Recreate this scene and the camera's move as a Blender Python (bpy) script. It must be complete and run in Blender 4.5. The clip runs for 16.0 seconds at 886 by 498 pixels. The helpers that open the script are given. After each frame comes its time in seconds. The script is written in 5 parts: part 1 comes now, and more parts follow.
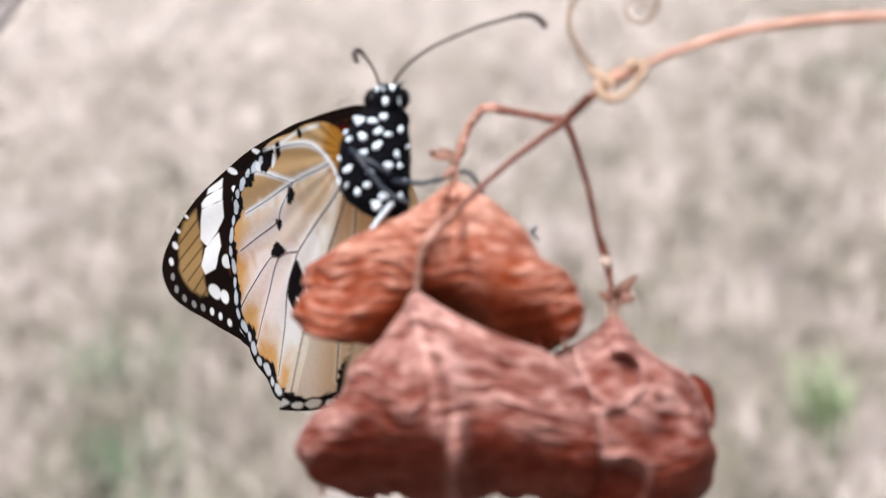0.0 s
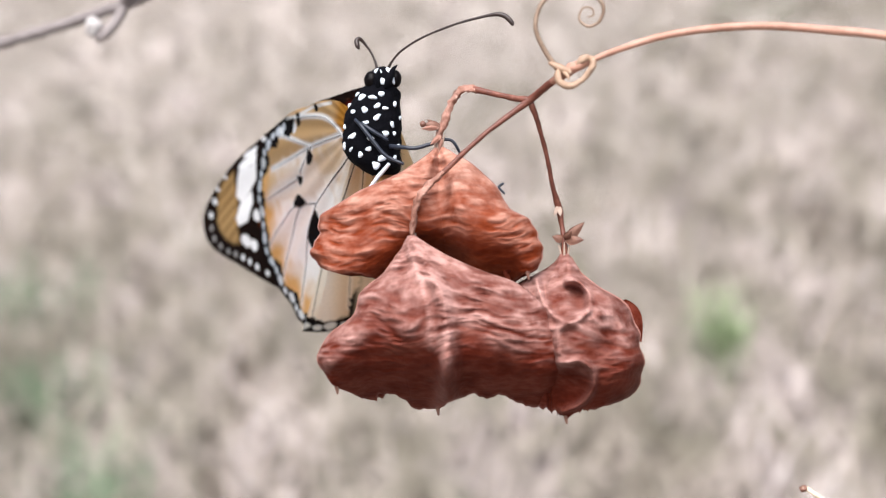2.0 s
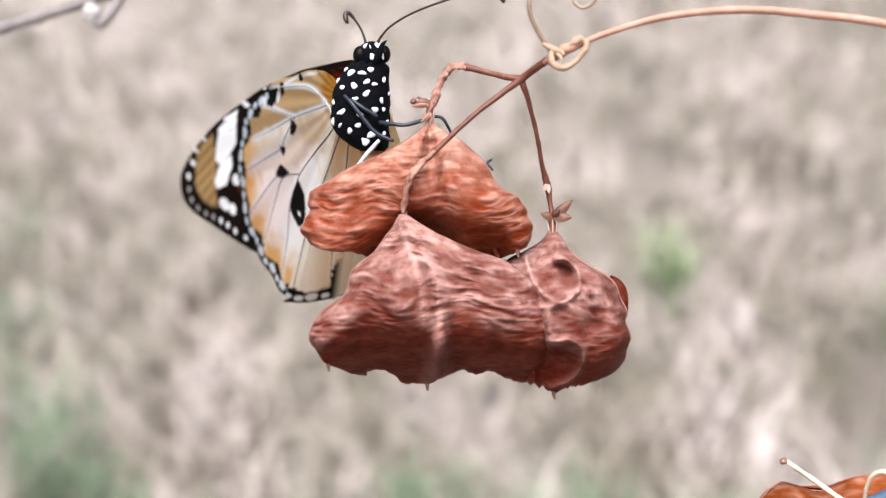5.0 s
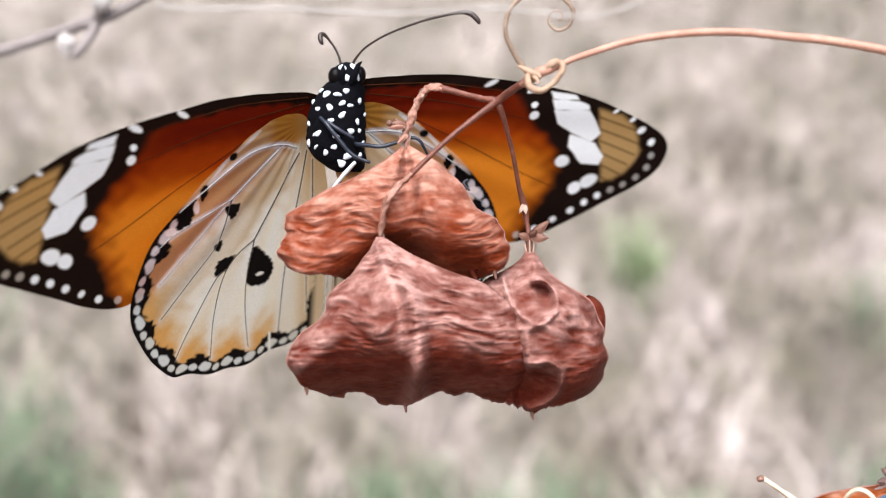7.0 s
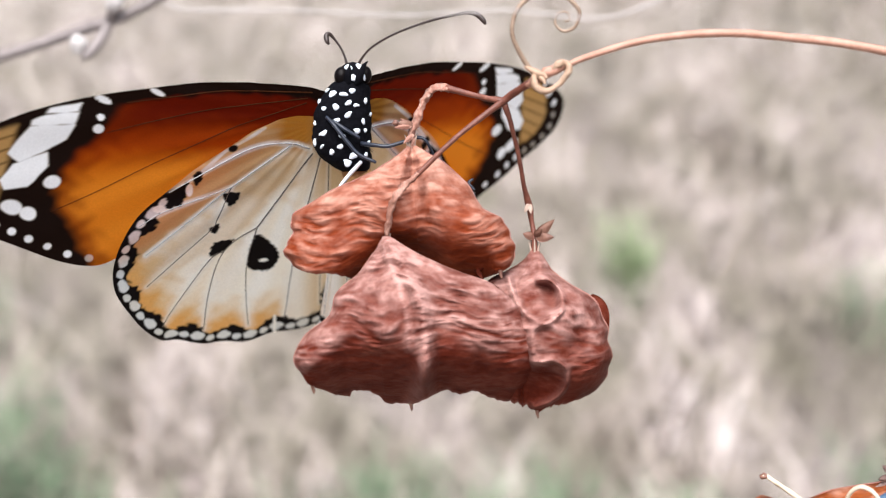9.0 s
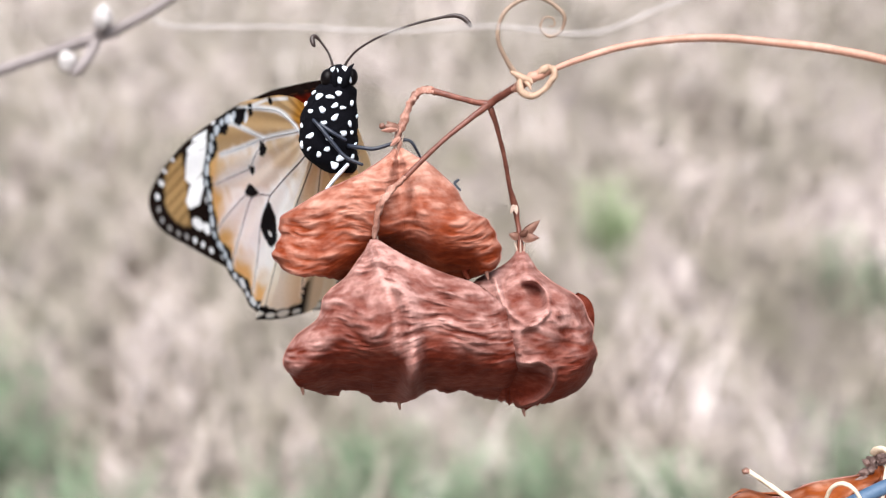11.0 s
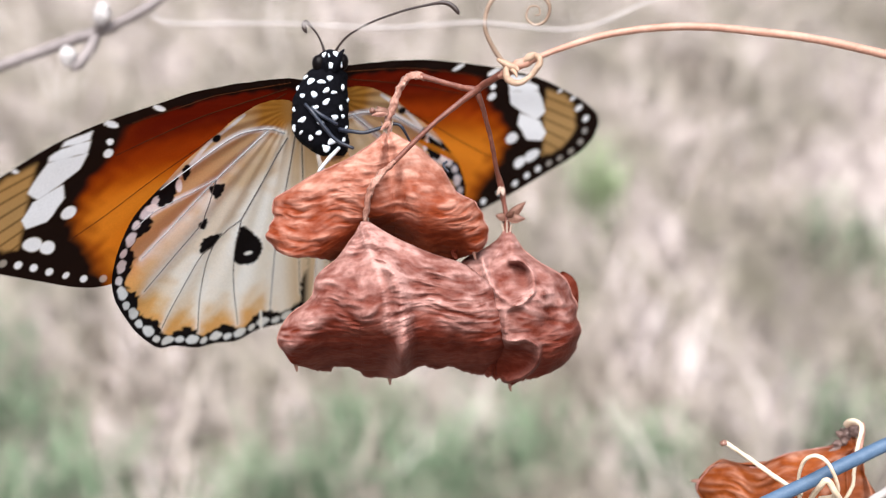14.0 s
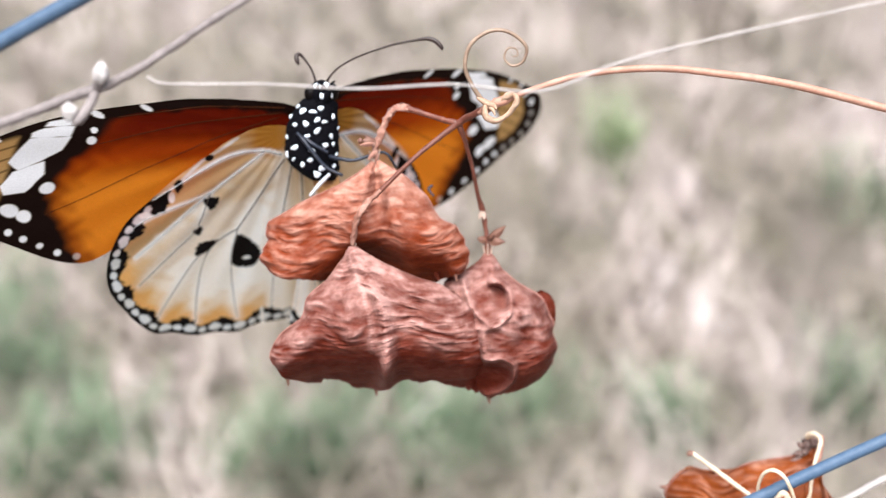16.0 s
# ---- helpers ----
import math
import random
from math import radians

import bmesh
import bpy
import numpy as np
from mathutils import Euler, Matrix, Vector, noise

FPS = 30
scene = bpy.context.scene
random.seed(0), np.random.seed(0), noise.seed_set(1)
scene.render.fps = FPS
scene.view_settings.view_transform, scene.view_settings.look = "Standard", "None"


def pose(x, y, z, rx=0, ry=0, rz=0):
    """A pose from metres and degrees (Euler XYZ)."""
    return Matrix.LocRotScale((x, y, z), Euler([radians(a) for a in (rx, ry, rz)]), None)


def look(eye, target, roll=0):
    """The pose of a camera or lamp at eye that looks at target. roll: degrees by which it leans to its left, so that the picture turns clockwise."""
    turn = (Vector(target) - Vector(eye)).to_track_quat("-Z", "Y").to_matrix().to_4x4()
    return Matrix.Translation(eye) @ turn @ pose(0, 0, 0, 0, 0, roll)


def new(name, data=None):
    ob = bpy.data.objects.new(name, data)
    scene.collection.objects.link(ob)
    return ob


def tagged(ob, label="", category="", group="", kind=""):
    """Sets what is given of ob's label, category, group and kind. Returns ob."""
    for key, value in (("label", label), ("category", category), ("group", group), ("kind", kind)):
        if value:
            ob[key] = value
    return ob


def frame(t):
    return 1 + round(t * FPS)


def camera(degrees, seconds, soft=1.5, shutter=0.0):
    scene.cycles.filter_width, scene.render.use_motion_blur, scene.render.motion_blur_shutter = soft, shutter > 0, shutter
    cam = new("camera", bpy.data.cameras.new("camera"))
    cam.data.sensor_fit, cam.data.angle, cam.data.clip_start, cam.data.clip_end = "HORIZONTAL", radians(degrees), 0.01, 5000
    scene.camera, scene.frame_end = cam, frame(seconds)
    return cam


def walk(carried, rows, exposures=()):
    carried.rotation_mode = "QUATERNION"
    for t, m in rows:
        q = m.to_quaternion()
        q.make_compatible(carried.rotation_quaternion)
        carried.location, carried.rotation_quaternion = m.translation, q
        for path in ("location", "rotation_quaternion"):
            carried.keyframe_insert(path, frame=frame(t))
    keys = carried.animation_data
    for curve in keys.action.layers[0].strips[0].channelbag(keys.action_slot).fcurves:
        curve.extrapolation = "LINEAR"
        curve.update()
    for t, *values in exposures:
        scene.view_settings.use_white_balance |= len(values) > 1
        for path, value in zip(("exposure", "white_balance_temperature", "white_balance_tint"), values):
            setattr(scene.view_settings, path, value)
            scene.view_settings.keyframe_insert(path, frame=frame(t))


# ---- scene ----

# ---- camera and its walk ----
# Plan: 0.9 mm to a unit of the small world round the perch; u to the right, v up, w towards the first camera.
MM = 0.0009
TILT = radians(25)
STAND = Matrix(((1, 0, 0, 0), (0, math.sin(TILT), -math.cos(TILT), 0), (0, math.cos(TILT), math.sin(TILT), 0.4635), (0, 0, 0, 1)))

cam = camera(38.0, 16.0, soft=1.2)
cam.data.dof.use_dof = True
cam.data.dof.focus_distance = 0.1415
cam.data.dof.aperture_fstop = 18.5
PATH = [
    (0.0, pose(0.01026, -0.09921, 0.50324, 71.733, 3.217, 7.625)),
    (0.5, pose(0.00995, -0.10804, 0.50747, 71.411, 2.553, 6.115)),
    (1.0, pose(0.00406, -0.12465, 0.51421, 70.411, 1.808, 4.311)),
    (1.5, pose(0.00424, -0.12512, 0.51595, 69.950, 1.730, 3.949)),
    (2.0, pose(0.00561, -0.12644, 0.51447, 68.626, 1.717, 3.722)),
    (2.5, pose(0.00583, -0.12622, 0.51597, 67.768, 1.687, 3.655)),
    (3.0, pose(0.00633, -0.12481, 0.51758, 67.165, 1.532, 3.245)),
    (3.5, pose(0.00383, -0.12383, 0.51978, 66.737, 1.471, 2.763)),
    (4.0, pose(0.00250, -0.12540, 0.51895, 66.159, 1.164, 2.389)),
    (6.5, pose(-0.00095, -0.12447, 0.52201, 65.161, 0.453, 0.293)),
    (7.0, pose(-0.00017, -0.12392, 0.52240, 65.113, 0.437, 0.053)),
    (7.5, pose(0.00000, -0.12381, 0.52124, 65.000, 0.000, 0.000)),
    (8.0, pose(-0.00055, -0.12457, 0.52161, 64.969, 0.235, -0.161)),
    (8.5, pose(-0.00167, -0.12416, 0.52152, 64.879, 0.024, -0.232)),
    (9.0, pose(-0.00194, -0.12444, 0.52310, 64.911, 0.213, -0.363)),
    (11.5, pose(-0.00269, -0.12367, 0.52777, 62.772, 0.014, -1.419)),
    (12.0, pose(-0.00218, -0.12377, 0.52766, 62.515, -0.088, -1.504)),
    (12.5, pose(-0.00247, -0.12430, 0.52795, 62.198, -0.174, -1.624)),
    (13.0, pose(-0.00263, -0.12434, 0.52939, 61.923, -0.134, -1.720)),
    (13.5, pose(-0.00269, -0.12482, 0.53141, 61.651, -0.035, -1.719)),
    (14.0, pose(-0.00262, -0.12637, 0.53220, 61.211, -0.043, -1.745)),
    (14.5, pose(-0.00166, -0.12557, 0.53641, 59.625, -0.253, -1.198)),
    (15.0, pose(-0.00172, -0.12774, 0.53782, 59.917, -0.179, -1.434)),
    (15.5, pose(-0.00075, -0.12820, 0.54161, 58.789, -0.306, -1.222)),
    (16.0, pose(0.00174, -0.12916, 0.54508, 58.481, -0.011, -0.676)),
]
walk(cam, PATH, [(0.0, 0.97), (2.5, 1.02), (4.0, 1.09), (9.0, 1.09), (16.0, 1.16)])

# ---- world, sun, exposure ----
SUN_UP, SUN_TURN = 69.0, 192.0
world = bpy.data.worlds.new("sky")
scene.world = world
world.use_nodes = True
sky = world.node_tree.nodes.new("ShaderNodeTexSky")
sky.sky_type, sky.sun_disc = "NISHITA", False
sky.sun_elevation, sky.sun_rotation = radians(SUN_UP), radians(SUN_TURN)
sky.air_density, sky.dust_density, sky.ozone_density = 1.0, 4.0, 1.0
back = world.node_tree.nodes["Background"]
back.inputs["Strength"].default_value = 0.06
world.node_tree.links.new(sky.outputs[0], back.inputs["Color"])
sun = new("sun", bpy.data.lights.new("sun", "SUN"))
sun.data.energy, sun.data.angle, sun.data.color = 4.65, radians(60), (0.985, 0.985, 1.0)
e, r = radians(SUN_UP), radians(SUN_TURN)
sun.matrix_world = look((5 * math.cos(e) * math.sin(r), 5 * math.cos(e) * math.cos(r), 5 * math.sin(e)), (0, 0, 0))
scene.view_settings.exposure = 1.15

# ---- materials ----
def material(name):
    m = bpy.data.materials.new(name)
    m.use_nodes = True
    nt = m.node_tree
    return m, nt, nt.nodes["Principled BSDF"], nt.links


def add(nt, kind, **values):
    n = nt.nodes.new("ShaderNode" + kind)
    for k, v in values.items():
        n.inputs[k].default_value = v
    return n


def ramp(nt, source, stops):
    n = nt.nodes.new("ShaderNodeValToRGB")
    while len(n.color_ramp.elements) < len(stops):
        n.color_ramp.elements.new(0.5)
    for el, (p, c) in zip(n.color_ramp.elements, stops):
        el.position, el.color = p, (*c, 1)
    nt.links.new(source, n.inputs[0])
    return n


def mapped(nt, scale, coords="Object"):
    tc = nt.nodes.new("ShaderNodeTexCoord")
    mp = nt.nodes.new("ShaderNodeMapping")
    mp.inputs["Scale"].default_value = scale
    nt.links.new(tc.outputs[coords], mp.inputs[0])
    return mp


def textured(name, stops, scale, rough=0.6, bump=0.2, stretch=(1, 1, 1), detail=6.0, spec=0.4, sheen=0.0, fine=6.0, translucent=0.0, depth=0.0001):
    """Two scales of noise between the stops, with a relief. scale: grains to a metre."""
    m, nt, bsdf, links = material(name)
    mp = mapped(nt, stretch)
    big = add(nt, "TexNoise", Scale=scale, Detail=detail, Roughness=0.6)
    small = add(nt, "TexNoise", Scale=scale * fine, Detail=4.0, Roughness=0.6)
    links.new(mp.outputs[0], big.inputs["Vector"])
    links.new(mp.outputs[0], small.inputs["Vector"])
    mix = nt.nodes.new("ShaderNodeMath")
    mix.operation = "MULTIPLY_ADD"
    mix.inputs[1].default_value = 0.35
    links.new(small.outputs[0], mix.inputs[0])
    half = nt.nodes.new("ShaderNodeMath")
    half.operation = "MULTIPLY"
    half.inputs[1].default_value = 0.65
    links.new(big.outputs[0], half.inputs[0])
    links.new(half.outputs[0], mix.inputs[2])
    col = ramp(nt, mix.outputs[0], stops)
    links.new(col.outputs[0], bsdf.inputs["Base Color"])
    bsdf.inputs["Roughness"].default_value = rough
    bsdf.inputs["Specular IOR Level"].default_value = spec
    bsdf.inputs["Sheen Weight"].default_value = sheen
    bp = add(nt, "Bump", Strength=bump, Distance=depth)
    links.new(mix.outputs[0], bp.inputs["Height"])
    links.new(bp.outputs[0], bsdf.inputs["Normal"])
    if translucent:
        out = nt.nodes["Material Output"]
        tr = nt.nodes.new("ShaderNodeBsdfTranslucent")
        links.new(col.outputs[0], tr.inputs[0])
        ms = nt.nodes.new("ShaderNodeMixShader")
        ms.inputs[0].default_value = translucent
        links.new(bsdf.outputs[0], ms.inputs[1])
        links.new(tr.outputs[0], ms.inputs[2])
        links.new(ms.outputs[0], out.inputs[0])
    return m


def pod_material(name, stops, worn_lit, see_through, gloss=0.03):
    """Papery skin, pale on wrinkle crests for wear and painted highlights, left dark in shaded hollows (attribute
    crest).
    """
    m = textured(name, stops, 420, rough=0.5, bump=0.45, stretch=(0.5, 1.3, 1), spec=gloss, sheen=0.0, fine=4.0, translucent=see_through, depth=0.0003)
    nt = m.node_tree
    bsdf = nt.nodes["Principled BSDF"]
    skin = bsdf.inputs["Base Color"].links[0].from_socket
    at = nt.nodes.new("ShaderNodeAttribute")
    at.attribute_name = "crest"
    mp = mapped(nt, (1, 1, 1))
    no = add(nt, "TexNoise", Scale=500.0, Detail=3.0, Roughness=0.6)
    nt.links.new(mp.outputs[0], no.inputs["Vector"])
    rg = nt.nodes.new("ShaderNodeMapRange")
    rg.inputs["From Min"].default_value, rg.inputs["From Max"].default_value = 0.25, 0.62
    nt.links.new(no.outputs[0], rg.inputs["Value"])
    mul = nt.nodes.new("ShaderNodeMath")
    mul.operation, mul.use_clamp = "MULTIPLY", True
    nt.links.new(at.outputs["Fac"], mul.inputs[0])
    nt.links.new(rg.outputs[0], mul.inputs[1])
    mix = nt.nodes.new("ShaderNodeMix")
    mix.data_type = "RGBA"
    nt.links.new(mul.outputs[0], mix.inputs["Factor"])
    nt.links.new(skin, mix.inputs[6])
    mix.inputs[7].default_value = (*worn_lit, 1)
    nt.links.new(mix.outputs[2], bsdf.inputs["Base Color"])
    # daylight comes through the thin skin orange
    for link in list(nt.links):
        if link.to_node.type == "BSDF_TRANSLUCENT":
            lit = nt.nodes.new("ShaderNodeMix")
            lit.data_type = "RGBA"
            lit.inputs["Factor"].default_value = 0.65
            nt.links.new(skin, lit.inputs[6])
            lit.inputs[7].default_value = (0.62, 0.16, 0.045, 1)
            nt.links.new(lit.outputs[2], link.to_socket)
    return m


def wing_material(name):
    m, nt, bsdf, links = material(name)
    at = nt.nodes.new("ShaderNodeVertexColor")
    at.layer_name = "scales"
    mp = mapped(nt, (1, 1, 1))
    no = add(nt, "TexNoise", Scale=5000.0, Detail=3.0, Roughness=0.7)
    links.new(mp.outputs[0], no.inputs["Vector"])
    hsv = nt.nodes.new("ShaderNodeHueSaturation")
    rg = nt.nodes.new("ShaderNodeMapRange")
    rg.inputs["To Min"].default_value, rg.inputs["To Max"].default_value = 0.82, 1.18
    links.new(no.outputs[0], rg.inputs["Value"])
    links.new(rg.outputs[0], hsv.inputs["Value"])
    links.new(at.outputs["Color"], hsv.inputs["Color"])
    links.new(hsv.outputs[0], bsdf.inputs["Base Color"])
    bsdf.inputs["Roughness"].default_value = 0.6
    bsdf.inputs["Specular IOR Level"].default_value = 0.05
    bp = add(nt, "Bump", Strength=0.25, Distance=0.00005)
    links.new(no.outputs[0], bp.inputs["Height"])
    links.new(bp.outputs[0], bsdf.inputs["Normal"])
    # light that comes through the membrane is warmer than light thrown back, but for the dense white scales
    warm = nt.nodes.new("ShaderNodeMix")
    warm.data_type, warm.blend_type = "RGBA", "MULTIPLY"
    plain = nt.nodes.new("ShaderNodeMapRange")
    plain.inputs["To Min"].default_value, plain.inputs["To Max"].default_value = 1.0, 0.2
    links.new(at.outputs["Alpha"], plain.inputs["Value"])
    links.new(plain.outputs[0], warm.inputs["Factor"])
    links.new(hsv.outputs[0], warm.inputs[6])
    warm.inputs[7].default_value = (1.0, 0.73, 0.42, 1)
    tr = nt.nodes.new("ShaderNodeBsdfTranslucent")
    links.new(warm.outputs[2], tr.inputs[0])
    ms = nt.nodes.new("ShaderNodeMixShader")
    lets = nt.nodes.new("ShaderNodeMapRange")
    lets.inputs["To Min"].default_value, lets.inputs["To Max"].default_value = 0.6, 0.5
    links.new(at.outputs["Alpha"], lets.inputs["Value"])
    links.new(lets.outputs[0], ms.inputs[0])
    links.new(bsdf.outputs[0], ms.inputs[1])
    links.new(tr.outputs[0], ms.inputs[2])
    links.new(ms.outputs[0], nt.nodes["Material Output"].inputs[0])
    return m


def litter_material(name, stops, rough=0.8, patch=8.0):
    """Dry or green blades, each its own shade, paler and darker in patches. patch: patches to a metre."""
    m, nt, bsdf, links = material(name)
    geo = nt.nodes.new("ShaderNodeNewGeometry")
    mp = mapped(nt, (1, 0.6, 0.35))
    no = add(nt, "TexNoise", Scale=patch, Detail=3.0, Roughness=0.85)
    links.new(mp.outputs[0], no.inputs["Vector"])
    rg = nt.nodes.new("ShaderNodeMapRange")
    rg.inputs["From Min"].default_value, rg.inputs["From Max"].default_value = 0.36, 0.64
    links.new(no.outputs[0], rg.inputs["Value"])
    mx = nt.nodes.new("ShaderNodeMix")
    mx.inputs["Factor"].default_value = 0.78
    links.new(geo.outputs["Random Per Island"], mx.inputs[2])
    links.new(rg.outputs[0], mx.inputs[3])
    col = ramp(nt, mx.outputs[0], stops)
    links.new(col.outputs[0], bsdf.inputs["Base Color"])
    bsdf.inputs["Roughness"].default_value = rough
    return m


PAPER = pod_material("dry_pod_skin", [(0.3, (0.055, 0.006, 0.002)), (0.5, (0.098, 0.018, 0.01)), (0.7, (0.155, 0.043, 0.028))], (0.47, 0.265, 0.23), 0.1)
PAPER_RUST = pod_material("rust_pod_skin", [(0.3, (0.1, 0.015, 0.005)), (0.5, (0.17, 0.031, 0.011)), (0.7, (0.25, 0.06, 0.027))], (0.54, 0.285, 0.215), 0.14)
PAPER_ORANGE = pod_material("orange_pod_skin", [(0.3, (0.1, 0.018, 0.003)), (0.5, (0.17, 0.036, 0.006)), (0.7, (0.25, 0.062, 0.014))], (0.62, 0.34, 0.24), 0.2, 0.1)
RIB = textured("pod_rib", [(0.3, (0.16, 0.05, 0.035)), (0.7, (0.36, 0.17, 0.135))], 900, rough=0.55, bump=0.6)
STEM = textured("stem_bark", [(0.3, (0.07, 0.02, 0.013)), (0.55, (0.16, 0.052, 0.033)), (0.75, (0.26, 0.115, 0.08))], 700, rough=0.5, bump=0.7)
VINE = textured("vine_bark", [(0.3, (0.296, 0.131, 0.083)), (0.7, (0.487, 0.278, 0.209))], 500, rough=0.5, bump=0.5)
TENDRIL = textured("tendril_skin", [(0.3, (0.24, 0.145, 0.09)), (0.5, (0.36, 0.235, 0.16)), (0.7, (0.47, 0.35, 0.26))], 700, rough=0.55, bump=0.5)
COIL = textured("coil_skin", [(0.3, (0.140, 0.084, 0.056)), (0.7, (0.350, 0.252, 0.182))], 700, rough=0.5, bump=0.4)
STALK_END = textured("shrivelled_stalk", [(0.3, (0.16, 0.06, 0.04)), (0.5, (0.3, 0.14, 0.1)), (0.7, (0.48, 0.31, 0.25))], 1200, rough=0.6, bump=0.9, stretch=(1, 0.5, 1), depth=0.0003)
CREAM = textured("cream_tendril_skin", [(0.3, (0.4, 0.29, 0.19)), (0.5, (0.58, 0.46, 0.33)), (0.7, (0.74, 0.65, 0.53))], 700, rough=0.55, bump=0.5)
NECK = textured("withered_neck", [(0.3, (0.045, 0.024, 0.02)), (0.52, (0.12, 0.07, 0.058)), (0.72, (0.4, 0.31, 0.27))], 1100, rough=0.6, bump=0.9, depth=0.0003)
BRACT = textured("bract_skin", [(0.3, (0.084, 0.030, 0.021)), (0.7, (0.228, 0.114, 0.078))], 900, rough=0.6, bump=0.5)
PALE = textured("pale_fibre", [(0.3, (0.26, 0.17, 0.125)), (0.7, (0.44, 0.34, 0.28))], 900, rough=0.7, bump=0.5)
WING = wing_material("wing_scales")
VEIN = textured("wing_vein", [(0.3, (0.02, 0.014, 0.01)), (0.7, (0.07, 0.05, 0.04))], 2500, rough=0.5, bump=0.2)
VEIN_PALE = textured("pale_wing_vein", [(0.3, (0.25, 0.25, 0.25)), (0.7, (0.42, 0.42, 0.42))], 2500, rough=0.6, bump=0.2)
VEIN_DARK = textured("dark_wing_vein", [(0.3, (0.02, 0.006, 0.002)), (0.7, (0.05, 0.014, 0.004))], 2500, rough=0.7, bump=0.2, spec=0.05)
FUR = textured("black_fur", [(0.3, (0.001, 0.001, 0.0015)), (0.7, (0.005, 0.005, 0.008))], 4000, rough=0.8, bump=0.9, spec=0.06, depth=0.0003)
SPOT = textured("white_scales", [(0.3, (0.62, 0.71, 0.8)), (0.7, (0.82, 0.88, 0.93))], 3500, rough=0.7, bump=0.5)
EYE = textured("compound_eye", [(0.3, (0.0015, 0.001, 0.001)), (0.7, (0.006, 0.004, 0.004))], 6000, rough=0.35, bump=0.2, spec=0.08)
FEELER = textured("feeler_skin", [(0.3, (0.012, 0.008, 0.007)), (0.7, (0.05, 0.03, 0.025))], 3000, rough=0.4, bump=0.2)
LEG = textured("leg_skin", [(0.3, (0.006, 0.008, 0.013)), (0.7, (0.026, 0.032, 0.05))], 3000, rough=0.4, bump=0.2)
WIRE = textured("blue_wire_coat", [(0.3, (0.035, 0.07, 0.125)), (0.7, (0.075, 0.12, 0.185))], 900, rough=0.55, bump=0.5, spec=0.3)
TWIG = textured("grey_twig_bark", [(0.3, (0.12, 0.1, 0.095)), (0.7, (0.3, 0.26, 0.255))], 500, rough=0.8, bump=0.6)
BUD = textured("pale_bud", [(0.3, (0.35, 0.32, 0.31)), (0.7, (0.5, 0.47, 0.46))], 500, rough=0.95, spec=0.1, bump=0.4)
SOIL = textured("dry_soil", [(0.34, (0.085, 0.065, 0.051)), (0.43, (0.124, 0.101, 0.081)), (0.5, (0.138, 0.124, 0.091)), (0.57, (0.189, 0.156, 0.144)), (0.67, (0.261, 0.219, 0.209))], 7, rough=0.95, bump=0.1, stretch=(1, 0.35, 1), fine=2.0, detail=1.0, depth=0.01)
STRAW = litter_material("dry_straw", [(0.0, (0.125, 0.110, 0.078)), (0.3, (0.19, 0.163, 0.129)), (0.5, (0.274, 0.24, 0.194)), (0.7, (0.408, 0.342, 0.31)), (1.0, (0.7, 0.61, 0.585))])
GREEN = litter_material("green_blades", [(0.0, (0.065, 0.105, 0.058)), (0.5, (0.12, 0.17, 0.1)), (1.0, (0.2, 0.26, 0.165))])
LIME = litter_material("lime_blades", [(0.0, (0.15, 0.21, 0.1)), (0.5, (0.24, 0.31, 0.16)), (1.0, (0.34, 0.41, 0.24))])
LEAF = litter_material("fallen_leaves", [(0.0, (0.122, 0.100, 0.074)), (0.3, (0.157, 0.144, 0.100)), (0.6, (0.217, 0.174, 0.161)), (0.85, (0.261, 0.217, 0.204)), (1.0, (0.287, 0.248, 0.235))])
AMBER = textured("orange_abdomen_skin", [(0.3, (0.3, 0.13, 0.04)), (0.7, (0.6, 0.34, 0.14))], 2000, rough=0.6, bump=0.4)
STRAW_PALE = textured("pale_straw_skin", [(0.3, (0.33, 0.3, 0.285)), (0.7, (0.48, 0.44, 0.42))], 500, rough=0.8, bump=0.4)
# straw lightened so its colour carries the haze over the far ground
HAZED = litter_material("hazed_straw", [(0.0, (0.285, 0.25, 0.215)), (0.5, (0.45, 0.393, 0.355)), (1.0, (0.64, 0.565, 0.525))], patch=5.0)

# ---- building helpers ----
def mesh_object(name, bm, mat):
    me = bpy.data.meshes.new(name)
    bm.to_mesh(me)
    bm.free()
    for p in me.polygons:
        p.use_smooth = True
    me.materials.append(mat)
    return new(name, me)


def part(name, bm, mat, parent, label=""):
    ob = mesh_object(name, bm, mat)
    ob.parent = parent
    return tagged(ob, label)


def thing(name, place, label, category, group=""):
    """An empty at a place of the plan, upright to the perch."""
    ob = new(name)
    ob.empty_display_size = 0.005
    ob.matrix_world = STAND @ Matrix.Translation(Vector(place) * MM)
    return tagged(ob, label, category, group)


def spline(points, steps=8):
    """A smooth line through points (any number of columns)."""
    p = np.array(points, float)
    q = np.vstack([2 * p[0] - p[1], p, 2 * p[-1] - p[-2]])
    out = []
    for i in range(1, len(q) - 2):
        for k in range(steps):
            t = k / steps
            a, b, c, d = q[i - 1], q[i], q[i + 1], q[i + 2]
            out.append(0.5 * (2 * b + (c - a) * t + (2 * a - 5 * b + 4 * c - d) * t * t + (3 * b - a - 3 * c + d) * t ** 3))
    out.append(p[-1])
    return np.array(out)


